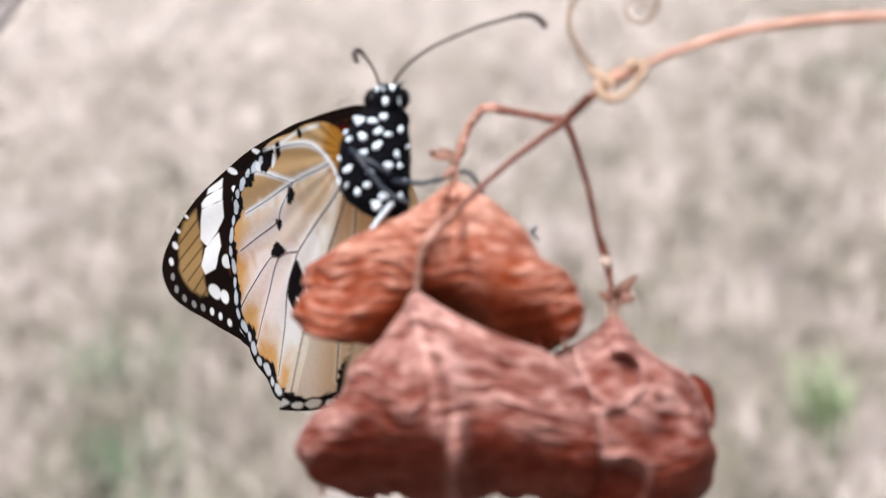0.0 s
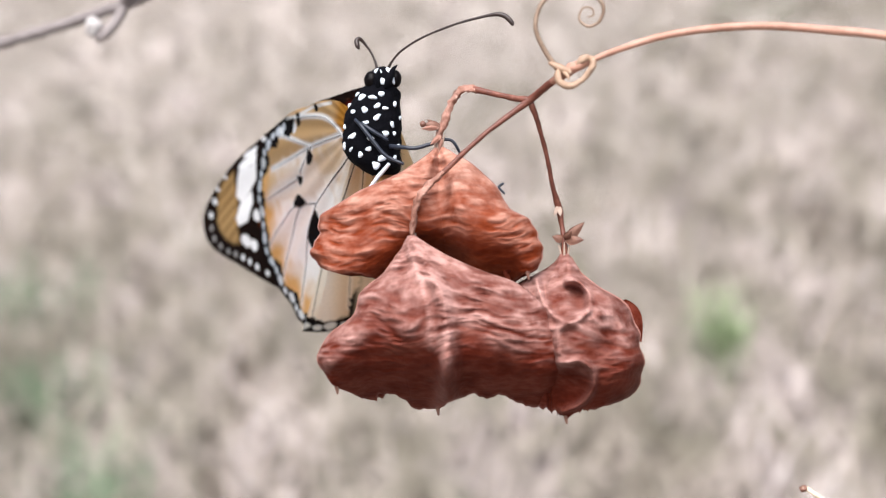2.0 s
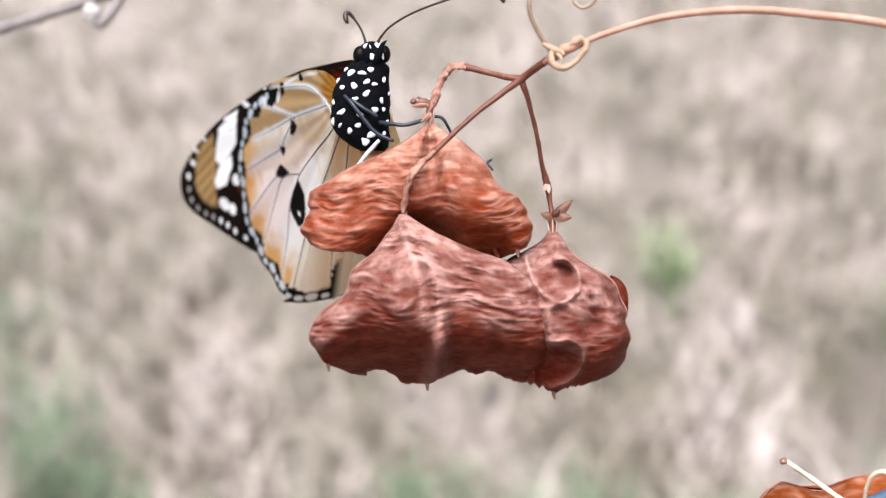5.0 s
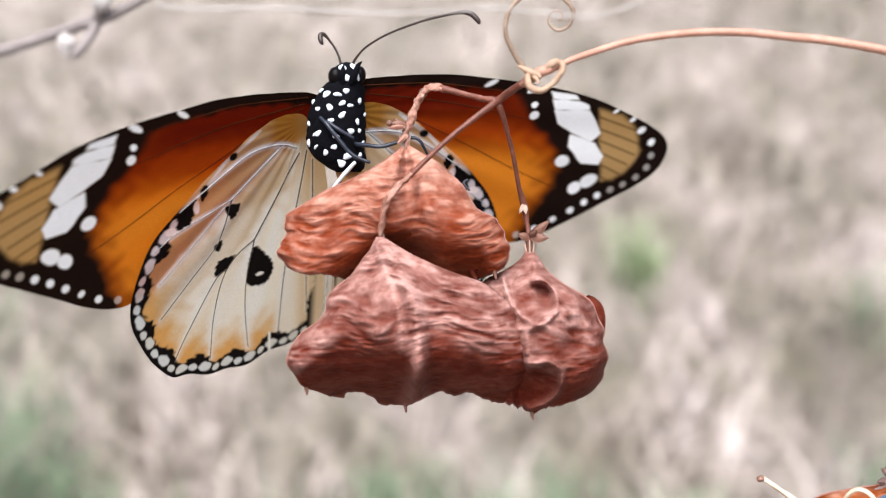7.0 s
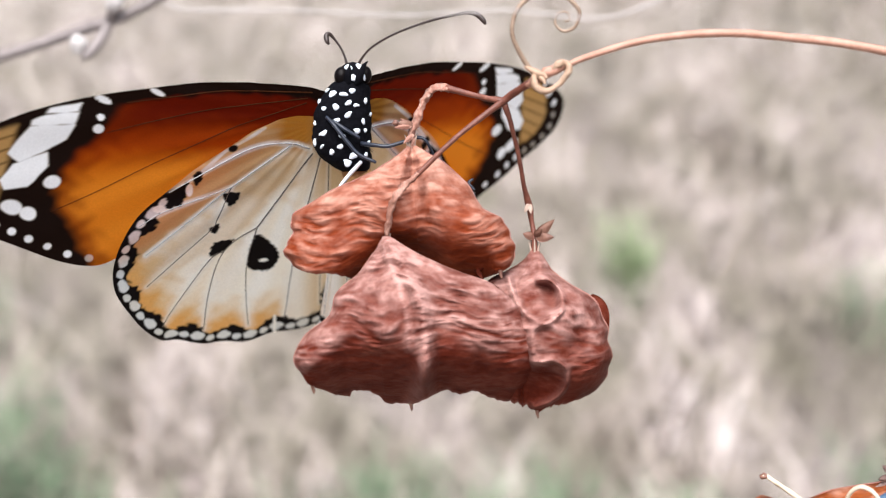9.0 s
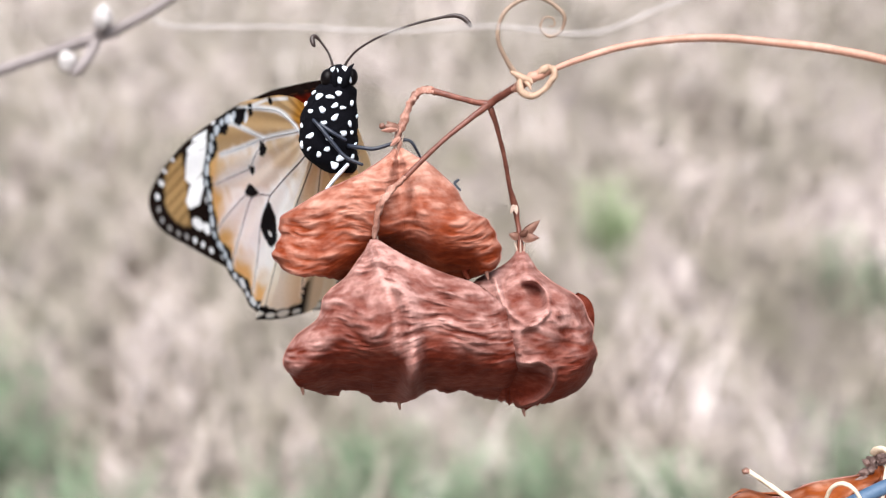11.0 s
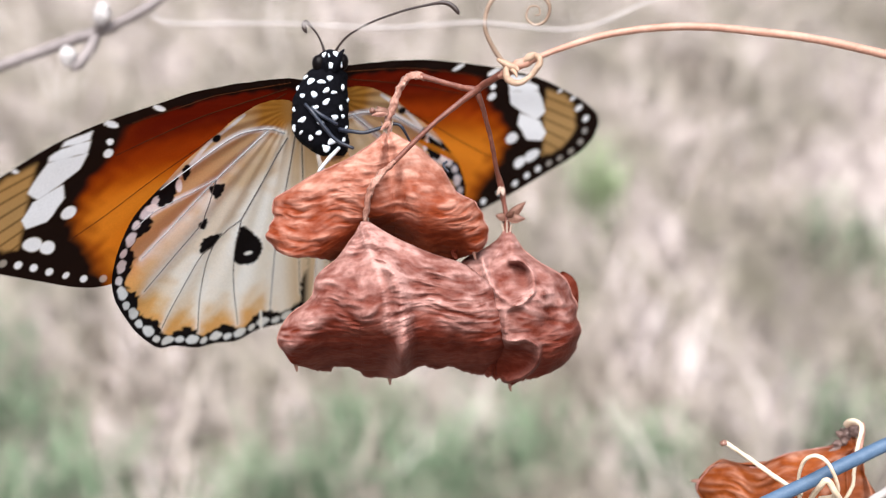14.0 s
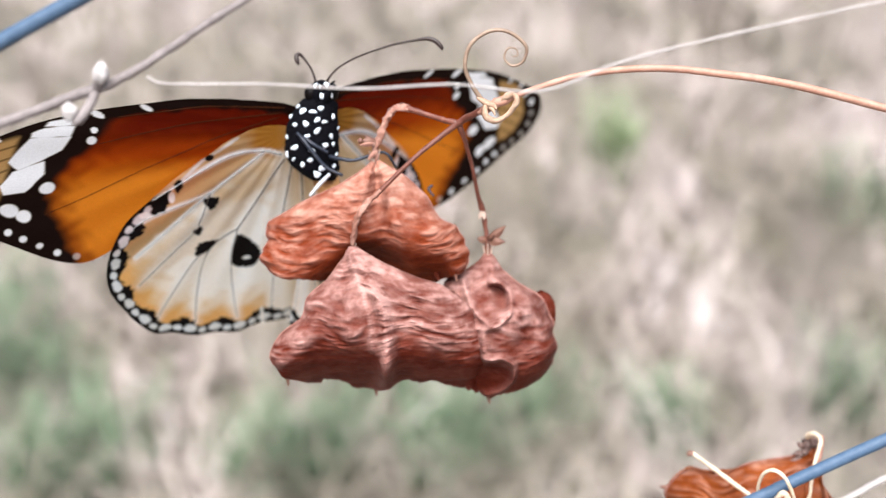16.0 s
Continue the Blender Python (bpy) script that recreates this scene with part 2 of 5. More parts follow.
def tube(bm, points, radii, sides=10, steps=8, origin=(0, 0, 0), rough=0.0, seed=0, flat=1.0):
    """A rod along points of the plan, with radii at the points, ends rounded; roughness as a share of the radius."""
    line = spline([(*p, r) for p, r in zip(points, radii)], steps)
    path, rad = line[:, :3] - np.array(origin), line[:, 3]
    rings, side = [], None
    for i in range(len(path)):
        d = Vector(path[min(i + 1, len(path) - 1)] - path[max(i - 1, 0)]).normalized()
        if side is None:
            side = d.orthogonal().normalized()
        side = (side - d * side.dot(d)).normalized()
        other = d.cross(side)
        ring = []
        for k in range(sides):
            a = 2 * math.pi * k / sides
            rr = rad[i]
            if rough:
                rr *= 1 + rough * noise.noise(Vector((path[i][0] * 1.3 + seed, path[i][1] * 1.3, path[i][2] * 1.3 + 2.1 * k)))
            ring.append(bm.verts.new((Vector(path[i]) + (side * math.cos(a) * flat + other * math.sin(a)) * rr) * MM))
        rings.append(ring)
    for r0, r1 in zip(rings, rings[1:]):
        for k in range(sides):
            bm.faces.new((r0[k], r0[(k + 1) % sides], r1[(k + 1) % sides], r1[k]))
    for ring, sgn, i in ((rings[0], -1, 0), (rings[-1], 1, -1)):
        tip = bm.verts.new((Vector(path[i]) + Vector(path[i] - path[i - 1 if i else 1]).normalized() * rad[i] * 0.7) * MM)
        for k in range(sides):
            f = (ring[k], ring[(k + 1) % sides], tip)
            bm.faces.new(f if sgn > 0 else f[::-1])
    return bm


def loft(bm, rings, sides=28, steps=6, origin=(0, 0, 0), rough=0.0):
    """A closed body through elliptic rings (u, v, w, half width, half depth)."""
    line = spline(rings, steps)
    rows = []
    for u, v, w, a, b in line:
        row = []
        for k in range(sides):
            t = 2 * math.pi * k / sides
            p = Vector((u + a * math.cos(t), v, w + b * math.sin(t)))
            if rough:
                p += Vector((math.cos(t), 0, math.sin(t))) * rough * noise.noise(p * 1.1)
            row.append(bm.verts.new((p - Vector(origin)) * MM))
        rows.append(row)
    for r0, r1 in zip(rows, rows[1:]):
        for k in range(sides):
            bm.faces.new((r0[k], r1[k], r1[(k + 1) % sides], r0[(k + 1) % sides]))
    bm.faces.new(rows[0])
    bm.faces.new(rows[-1][::-1])
    return bm


def ball(bm, place, size, origin=(0, 0, 0), rough=0.0, seed=0.0):
    made = bmesh.ops.create_icosphere(bm, subdivisions=3, radius=1.0)["verts"]
    for v in made:
        d = v.co.copy()
        k = 1 + rough * noise.noise(d * 1.7 + Vector((seed, 0, 0)))
        v.co = (Vector(place) - Vector(origin) + Vector((d.x * size[0], d.y * size[1], d.z * size[2])) * k) * MM
    return bm


def smooth(x, a, b):
    t = np.clip((x - a) / (b - a), 0, 1)
    return t * t * (3 - 2 * t)


# ---- ground ----
def ground():
    bm = bmesh.new()
    n, half = 60, 40.0
    grid = []
    for i in range(n + 1):
        row = []
        for j in range(n + 1):
            x, y = (2 * i / n - 1), (2 * j / n - 1)
            x, y = half * x * abs(x) ** 1.5, half * y * abs(y) ** 1.5
            z = 0.012 * noise.noise(Vector((x * 3, y * 3, 0))) + 0.02 * noise.noise(Vector((x * 0.7, y * 0.7, 4)))
            row.append(bm.verts.new((x, y + 0.8, z - 0.02)))
        grid.append(row)
    for i in range(n):
        for j in range(n):
            bm.faces.new((grid[i][j], grid[i + 1][j], grid[i + 1][j + 1], grid[i][j + 1]))
    ob = mesh_object("ground", bm, SOIL)
    tagged(ob, "dry pale soil covered with withered grass", "ground", kind="structure")


def blades(name, mat, spots, label, category, count, length, width, lie, seed, lean=1.0):
    """Bent blades round spots (x, y, spread), joined into one sheet of stuff. lie: 0 upright to 1 flat; lean: how far they spread."""
    rnd = np.random.RandomState(seed)
    verts, faces = [], []
    for _ in range(count):
        x, y, s = spots[rnd.randint(len(spots))]
        x, y = x + s * rnd.randn(), y + s * rnd.randn() * 1.2
        a, l, w = rnd.rand() * 6.28, length * rnd.uniform(0.5, 1.3), width * rnd.uniform(0.6, 1.4)
        up = max(0.05, (1 - lie) * rnd.uniform(0.6, 1.2) + 0.12 * rnd.randn())
        d, sx, sy = (math.cos(a), math.sin(a)), -math.sin(a) * w, math.cos(a) * w
        base = len(verts)
        for k in range(4):
            t = k / 3
            r = lean * l * t * (1 - 0.4 * up * (1 - t))
            z = l * up * (t - 0.45 * t * t) + 0.002 + 0.02 * rnd.rand() * lie * t
            taper = 1 - 0.8 * t
            cx, cy = x + d[0] * r, y + d[1] * r
            verts += [(cx - sx * taper, cy - sy * taper, z - 0.01), (cx + sx * taper, cy + sy * taper, z - 0.01)]
        faces += [(base + 2 * k, base + 2 * k + 1, base + 2 * k + 3, base + 2 * k + 2) for k in range(3)]
    me = bpy.data.meshes.new(name)
    me.from_pydata(verts, [], faces)
    me.materials.append(mat)
    return tagged(new(name, me), label, category, kind="stuff")


ground()
FIELD = [(0.2 * i, 0.5 + 0.25 * j, 0.16) for i in range(-6, 7) for j in range(-5, 10)]
blades("dry_grass", STRAW, FIELD, "withered beige grass, half upright and tangled", "grass", 88000, 0.085, 0.0013, 0.15, 3, 0.6)
blades("leaf_litter", LEAF, FIELD, "scattered brown and pinkish dry leaf litter", "leaf litter", 900, 0.045, 0.012, 0.5, 5)
# far blades added in a paler colour, painting in the bright hazy distance
BEYOND = [(0.3 * i - 0.2, 1.75 + 0.45 * j, 0.3) for i in range(-6, 2) for j in range(0, 7)]
blades("hazed_grass", HAZED, BEYOND, "grass standing further off, coloured paler for the bright haze", "grass", 26000, 0.1, 0.002, 0.2, 12)
GREENS = [(-0.235, 0.483, 0.014), (-0.235, 0.5, 0.02), (-0.205, 0.515, 0.014), (-0.26, 0.58, 0.014), (-0.105, 0.5, 0.012), (-0.068, 0.51, 0.012), (0.01, 0.505, 0.015), (0.012, 0.535, 0.01), (0.07, 0.548, 0.016), (-0.04, 0.565, 0.01), (0.29, 0.56, 0.014), (-0.3, 0.62, 0.02), (0.37, 0.83, 0.02),
          (-0.5, 1.02, 0.03), (-0.42, 0.82, 0.03), (0.44, 2.4, 0.06), (0.16, 0.53, 0.012), (-0.33, 0.7, 0.02)]
blades("green_grass", GREEN, GREENS, "small tufts of fresh green grass among straw", "grass", 2200, 0.08, 0.0016, 0.1, 8, 0.35)

blades("green_tuft", LIME, [(0.165, 0.9, 0.009)], "taller fresh lime-green grass tuft", "grass", 170, 0.11, 0.002, 0.0, 21, 0.2)


# ---- dry pods ----
def pod(place, spec, label, seed, skin):
    """A bladdery three-lobed capsule, open and ragged below: two front valves, a back valve, ribs and a withered tip.
    spec: height, left and right half widths by height, rim by breadth, depth, seam."""
    H, prof_l, prof_r, rim, deep, seam, peak = (spec[k] for k in ("height", "left", "right", "rim", "deep", "seam", "peak"))
    root = thing("dry_seed_pod", place, label, "seed pod", "dry pods")
    lt, lw = zip(*prof_l)
    rt, rw = zip(*prof_r)
    rx, rv = zip(*rim)
    folds = [(spline(line, 10).tolist(), high, wide) for line, high, wide in spec.get('folds', ())]
    ls, rs, ms = spline(prof_l, 10), spline(prof_r, 10), spline(rim, 10)
    brow = spline(spec["ledge"], 8) if "ledge" in spec else None
    rough = spec.get("wrinkle", 1.0)

    def surface(x, t, front):
        edge = np.interp(x, ms[:, 0], ms[:, 1]) + 0.022 * noise.noise(Vector((x * 9, seed, 0))) + 0.012 * noise.noise(Vector((x * 30, seed, 3)))
        tt = t * edge
        wl, wr = np.interp(tt, ls[:, 0], ls[:, 1]), np.interp(tt, rs[:, 0], rs[:, 1])
        wave = 1 + 0.06 * smooth(np.array(tt), 0.3, 0.6) * noise.noise(Vector((tt * 11, seed, 5 if x < 0 else 8)))
        u = x * float(wave) * (wl if x < 0 else wr)
        v = -H * tt
        rise = math.sin(min(tt / peak, 1) * math.pi / 2) ** 0.85
        round_ = max(0.0, 1 - abs(x) ** 2.6) ** 0.55
        y = (x - seam) / ((1 - seam) if x > seam else (1 + seam))
        cup = math.exp(-((abs(y) - 0.42) / 0.36) ** 4)
        ledge = peak + 0.05 * noise.noise(Vector((x * 3, seed, 7)))
        fall = max(0.0, min(1.0, (tt - ledge) / (1.0 - ledge))) ** 1.0
        fall = fall * fall * (3 - 2 * fall) * spec["tuck"] * (0.25 + 0.75 * cup)
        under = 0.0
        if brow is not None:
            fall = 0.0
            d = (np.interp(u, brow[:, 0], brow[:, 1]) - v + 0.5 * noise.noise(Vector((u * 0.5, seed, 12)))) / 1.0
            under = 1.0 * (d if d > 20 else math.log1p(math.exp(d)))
        if front:
            lobe = 1 - spec["furrow"] * math.exp(-(y / 0.2) ** 2) + spec["keel"] * math.exp(-(y / 0.06) ** 2)
            w = deep * rise * lobe * (round_ - fall) - spec.get("turn", 0.0) * under
            w += spec["flange"] * smooth(np.array(abs(x)), 0.6, 1.0) * float(smooth(np.array(tt), 0.45, 0.8))
        else:
            w = -deep * 0.8 * rise * round_ * (0.75 + 0.45 * math.exp(-(x / 0.22) ** 2)) - spec.get("turn", 0.0) * under
        amp = min(1, tt * 6) * (0.35 + 0.65 * round_)
        calm = 1 - 0.7 * min(1, fall * 1.6 + 0.5 * under)
        patch = rough * (0.75 + 0.8 * noise.noise(Vector((u * 0.3, v * 0.3, seed + 71))))
        sag = 0.22 * abs(u) * (0.6 - tt) + 2.6 * noise.noise(Vector((u * 0.12, v * 0.12, seed + 40)))
        lie = v + sag
        warp = 0.4 * noise.noise(Vector((u * 0.45, v * 0.45, seed + 90)))
        n1 = 1 - 2 * abs(noise.noise(Vector((u * 0.2, lie * 0.7, seed * 3.7))))
        n2 = 1.7 * noise.noise(Vector((u * 0.4 + 0.3 * lie, (lie + warp) * 1.3, seed * 1.3 + 9)))
        n3 = 1.7 * noise.noise(Vector((u * 0.85 - 0.5 * lie, (lie + warp) * 2.6, seed + 60)))
        n4 = 1 - 2 * abs(noise.noise(Vector((u * 1.6 + lie, lie * 5.0, seed + 80))))
        big = noise.noise(Vector((u * 0.16, v * 0.16, seed + 20)))
        fan = noise.noise(Vector((3.2 * math.atan2(u, 1.5 - v), 0.05 * v, seed + 33))) * (1 - tt)
        w += amp * (patch * calm * (0.3 * n1 + 0.4 * n2 + 0.15 * n3 + 0.035 * n4) + 1.8 * big + 1.5 * fan) * (1 if front else -1)
        v += amp * 0.08 * n2
        # pale cover fades below the brow, grows towards the neck: painted shade and light
        crest = max(0.0, min(1.0, spec.get("pale", 0.23) + 0.2 * n1 + 0.42 * n2 + 0.22 * n3 + 0.06 * n4)) * (1 - 0.97 * min(1.0, 1.2 * under)) * min(1.0, patch + 0.3) + 0.3 * float(smooth(np.array(t), 0.975, 1.0)) + spec.get("lit_top", 0.4) * max(0.0, 0.6 - tt)
        for su, wide, dv in spec.get("sway", ()):
            v += dv * math.exp(-((u - su) / wide) ** 2)
        if front:
            w += spec.get("lip", 0.2) * float(smooth(np.array(t), 0.86, 1.0))
            for du, dv, ru, rv, lean, dent in spec.get("hollows", ()):
                y = v - dv - lean * (u - du)
                q = ((u - du) / ru) ** 2 + (y / (2.0 * rv if y < 0 else 0.8 * rv)) ** 2
                w -= dent * math.exp(-q ** 1.1)
                # pale cover also taken off inside hollows, as painted shade
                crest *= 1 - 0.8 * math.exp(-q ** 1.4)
            for line, high, wide in folds:
                gap = min(math.dist((u, v), p) for p in line)
                if gap < 3 * wide:
                    w += high * math.exp(-(gap / wide) ** 2)
                    # pale fold ridges, dimmed on undersides as painted shade
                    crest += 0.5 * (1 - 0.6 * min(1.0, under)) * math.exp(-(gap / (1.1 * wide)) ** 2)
        return u, v, w, crest

    def valve(x0, x1, nx, nt, front):
        bm = bmesh.new()
        worn_lit = bm.verts.layers.float.new('crest')
        rows = []
        for j in range(nt + 1):
            t = (j / nt) ** 0.9
            row = []
            for i in range(nx + 1):
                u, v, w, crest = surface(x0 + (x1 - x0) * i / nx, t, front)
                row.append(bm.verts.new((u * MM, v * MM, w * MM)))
                row[-1][worn_lit] = crest
            rows.append(row)
        for j in range(nt):
            for i in range(nx):
                f = (rows[j][i], rows[j + 1][i], rows[j + 1][i + 1], rows[j][i + 1])
                bm.faces.new(f if front else f[::-1])
        ob = part("valve", bm, skin, root)
        so = ob.modifiers.new("skin", "SOLIDIFY")
        so.thickness, so.offset = 0.00012, -1.0
        return ob

    n = spec.get("fine", 230)
    valve(-1, seam, int(n * (1 + seam) / 2), n, True)
    valve(seam, 1, int(n * (1 - seam) / 2), n, True)
    valve(-1, 1, 50, 50, False)
    for x, r in spec['ribs']:
        pts = [Vector(surface(x, t, True)[:3]) + Vector((0, 0, 0.05 - 0.85 * r)) for t in np.linspace(0.03, 0.985, 26)]
        part("rib", tube(bmesh.new(), pts, [r * (1 + 0.25 * math.sin(5 * k)) for k in range(26)], 6, 3, rough=0.4), RIB, root, "pale raised rib along the seam")
    for x in spec["tips"]:
        u, v, w, _ = surface(x, 1.0, True)
        part("withered_tip", tube(bmesh.new(), [(u, v + 0.3, w), (u + 0.05, v - 0.25, w), (u + 0.12, v - 0.75, w + 0.1)], [0.3, 0.22, 0.14], 7, 5, rough=0.4, seed=x), BRACT, root, "small dark withered tip")
    # fibres of the calyx at the neck
    rnd = random.Random(seed)
    for k in range(5):
        a = 2 * math.pi * k / 5 + rnd.random()
        c, s = math.cos(a), math.sin(a)
        l = rnd.uniform(0.9, 1.5)
        part("calyx_fibre", tube(bmesh.new(), [(0.35 * c, -0.9, 0.35 * s), (0.45 * c, 0.0, 0.4 * s), (0.6 * c, l * 0.6, 0.5 * s), (0.75 * c, l, 0.6 * s)], [0.16, 0.14, 0.1, 0.05], 6, 4), PALE, root)
    return root


POD_A = dict(ledge=[(-16, -18), (-10, -15.3), (-5.8, -12.4), (-3.2, -10.8), (-1.6, -9.8), (2.1, -11.2), (5.8, -12.2), (8.5, -13.0), (10, -14.4), (13, -18)], turn=1.5, wrinkle=0.75, lit_top=1.1, flange=0.8, height=16.2, deep=5.6, seam=0.06, peak=0.6, tuck=0.9, furrow=0.55, keel=0.0, tips=(0.93,), ribs=((-0.995, 0.1), (0.995, 0.1)),
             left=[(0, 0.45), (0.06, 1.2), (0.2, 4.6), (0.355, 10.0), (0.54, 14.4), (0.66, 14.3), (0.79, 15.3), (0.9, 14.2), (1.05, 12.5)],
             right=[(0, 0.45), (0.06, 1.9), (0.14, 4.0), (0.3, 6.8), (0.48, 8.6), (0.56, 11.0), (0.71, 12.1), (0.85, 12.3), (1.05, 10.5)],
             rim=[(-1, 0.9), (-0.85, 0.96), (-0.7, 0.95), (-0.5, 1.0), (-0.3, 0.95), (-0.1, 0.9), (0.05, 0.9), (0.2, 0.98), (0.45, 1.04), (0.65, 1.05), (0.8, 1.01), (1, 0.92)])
POD_B = dict(ledge=[(-12, -18), (-9.5, -16.3), (-7.5, -14.2), (-4.9, -13.0), (-1.8, -12.6), (1.2, -13.0), (3.0, -13.4), (4.6, -15.5), (6.2, -13.0), (9, -13.2), (12, -14.0), (18, -15.2)], turn=1.6, lit_top=0.75, folds=(([(0.2, -0.6), (2.6, -4.6), (4.2, -8.4), (4.7, -12.5), (4.2, -16.0), (3.0, -20.0)], 1.3, 0.9), ([(-0.6, -1.0), (1.2, -5.0), (2.4, -9.0), (2.6, -13.0)], 0.3, 0.4)),
             flange=0.3, height=20.3, deep=5.5, seam=-0.06, peak=0.62, tuck=0.7, furrow=0.0, keel=0.0, tips=(-0.88, 0.16), ribs=((-0.995, 0.1),),
             left=[(0, 0.45), (0.06, 1.0), (0.13, 2.0), (0.23, 3.6), (0.33, 6.0), (0.45, 6.6), (0.57, 9.6), (0.7, 10.9), (0.82, 10.2), (1.05, 8.4)],
             right=[(0, 0.45), (0.05, 2.0), (0.12, 4.5), (0.2, 8.3), (0.28, 12.5), (0.4, 15.2), (0.6, 17.0), (0.8, 17.6), (1.05, 16.5)],
             rim=[(-1, 0.78), (-0.85, 0.89), (-0.6, 0.97), (-0.45, 0.92), (-0.2, 0.94), (-0.05, 1.01), (0.1, 1.02), (0.25, 0.97), (0.4, 0.92), (0.5, 0.94), (0.62, 0.93), (0.8, 0.99), (1, 1.0)])
POD_C = dict(ledge=[(-6, -13.5), (0, -15), (4, -14.5), (9, -13)], turn=1.2, wrinkle=0.7, lit_top=0.6, hollows=((1.3, -5.0, 1.3, 1.2, -0.3, 3.4), (0.2, -15.8, 2.6, 2.2, 0.1, 2.2), (4.6, -11.0, 1.8, 1.8, 0.2, 0.8), (-2.0, -10.5, 0.9, 2.2, 0.0, 1.0)), lip=0.3, 
             folds=(([(-3.4, -3.4), (-2.7, -5.8), (-1.3, -7.8), (0.6, -8.5), (2.3, -7.3), (2.7, -5.4), (1.6, -3.7), (0.2, -3.5)], 1.05, 0.42), ([(2.4, -7.3), (-0.3, -8.7), (-1.1, -9.9), (-1.1, -12.0)], 0.8, 0.4), ([(-0.8, -13.0), (1.6, -12.9), (3.0, -14.1), (2.9, -16.3), (1.5, -18.0), (-0.4, -18.9)], 1.3, 0.45), ([(2.8, -8.0), (5.6, -7.6), (6.6, -9.0)], 0.4, 0.4)),
             flange=0.0, height=19.2, deep=9.0, seam=-0.35, peak=0.7, tuck=0.9, furrow=0.15, keel=0.06, tips=(0.0,), ribs=((0.995, 0.14),),
             left=[(0, 0.45), (0.06, 1.3), (0.12, 3.0), (0.19, 5.6), (0.26, 6.0), (0.4, 5.6), (0.7, 5.0), (1.05, 4.4)],
             right=[(0, 0.45), (0.07, 1.3), (0.14, 2.2), (0.22, 4.2), (0.32, 7.2), (0.45, 8.4), (0.62, 9.2), (0.78, 9.3), (0.9, 8.3), (1.0, 6.2), (1.08, 4.0)],
             rim=[(-1, 0.92), (-0.6, 0.97), (-0.2, 1.0), (0, 1.02), (0.3, 0.98), (0.6, 0.96), (1, 0.9)])
POD_D = dict(sway=((-17.0, 2.2, 0.8), (-12.9, 1.9, -0.8)), wrinkle=0.8, lit_top=0.0, pale=0.0, hollows=((-12.5, -7.0, 2.4, 1.6, 0.1, 1.2),), flange=0.6, height=21.0, deep=6.5, seam=-0.1, peak=0.5, tuck=0.3, furrow=0.3, keel=0.0, tips=(), ribs=((-0.995, 0.1), (0.995, 0.12)), fine=110,
             left=[(0, 0.5), (0.06, 0.9), (0.1, 1.5), (0.122, 4.3), (0.14, 7.3), (0.165, 9.6), (0.19, 11.5), (0.205, 13.4), (0.215, 15.7), (0.225, 17.2), (0.25, 19.1), (0.31, 20.4), (0.4, 20.6), (0.6, 18.0), (1.05, 13.0)],
             right=[(0, 0.5), (0.1, 0.5), (0.25, 0.7), (0.37, 2.5), (0.45, 3.6), (0.6, 5.0), (1.05, 6.0)],
             rim=[(-1, 0.9), (-0.5, 0.98), (0, 1.0), (0.5, 0.95), (1, 0.9)])
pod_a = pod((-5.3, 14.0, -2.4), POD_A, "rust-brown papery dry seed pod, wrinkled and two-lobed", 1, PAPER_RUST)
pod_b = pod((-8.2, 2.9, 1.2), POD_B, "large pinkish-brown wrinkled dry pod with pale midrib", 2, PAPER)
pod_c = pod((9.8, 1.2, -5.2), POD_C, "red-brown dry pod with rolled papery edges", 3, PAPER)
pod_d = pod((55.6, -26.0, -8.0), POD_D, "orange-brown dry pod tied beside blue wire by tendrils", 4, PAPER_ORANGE)


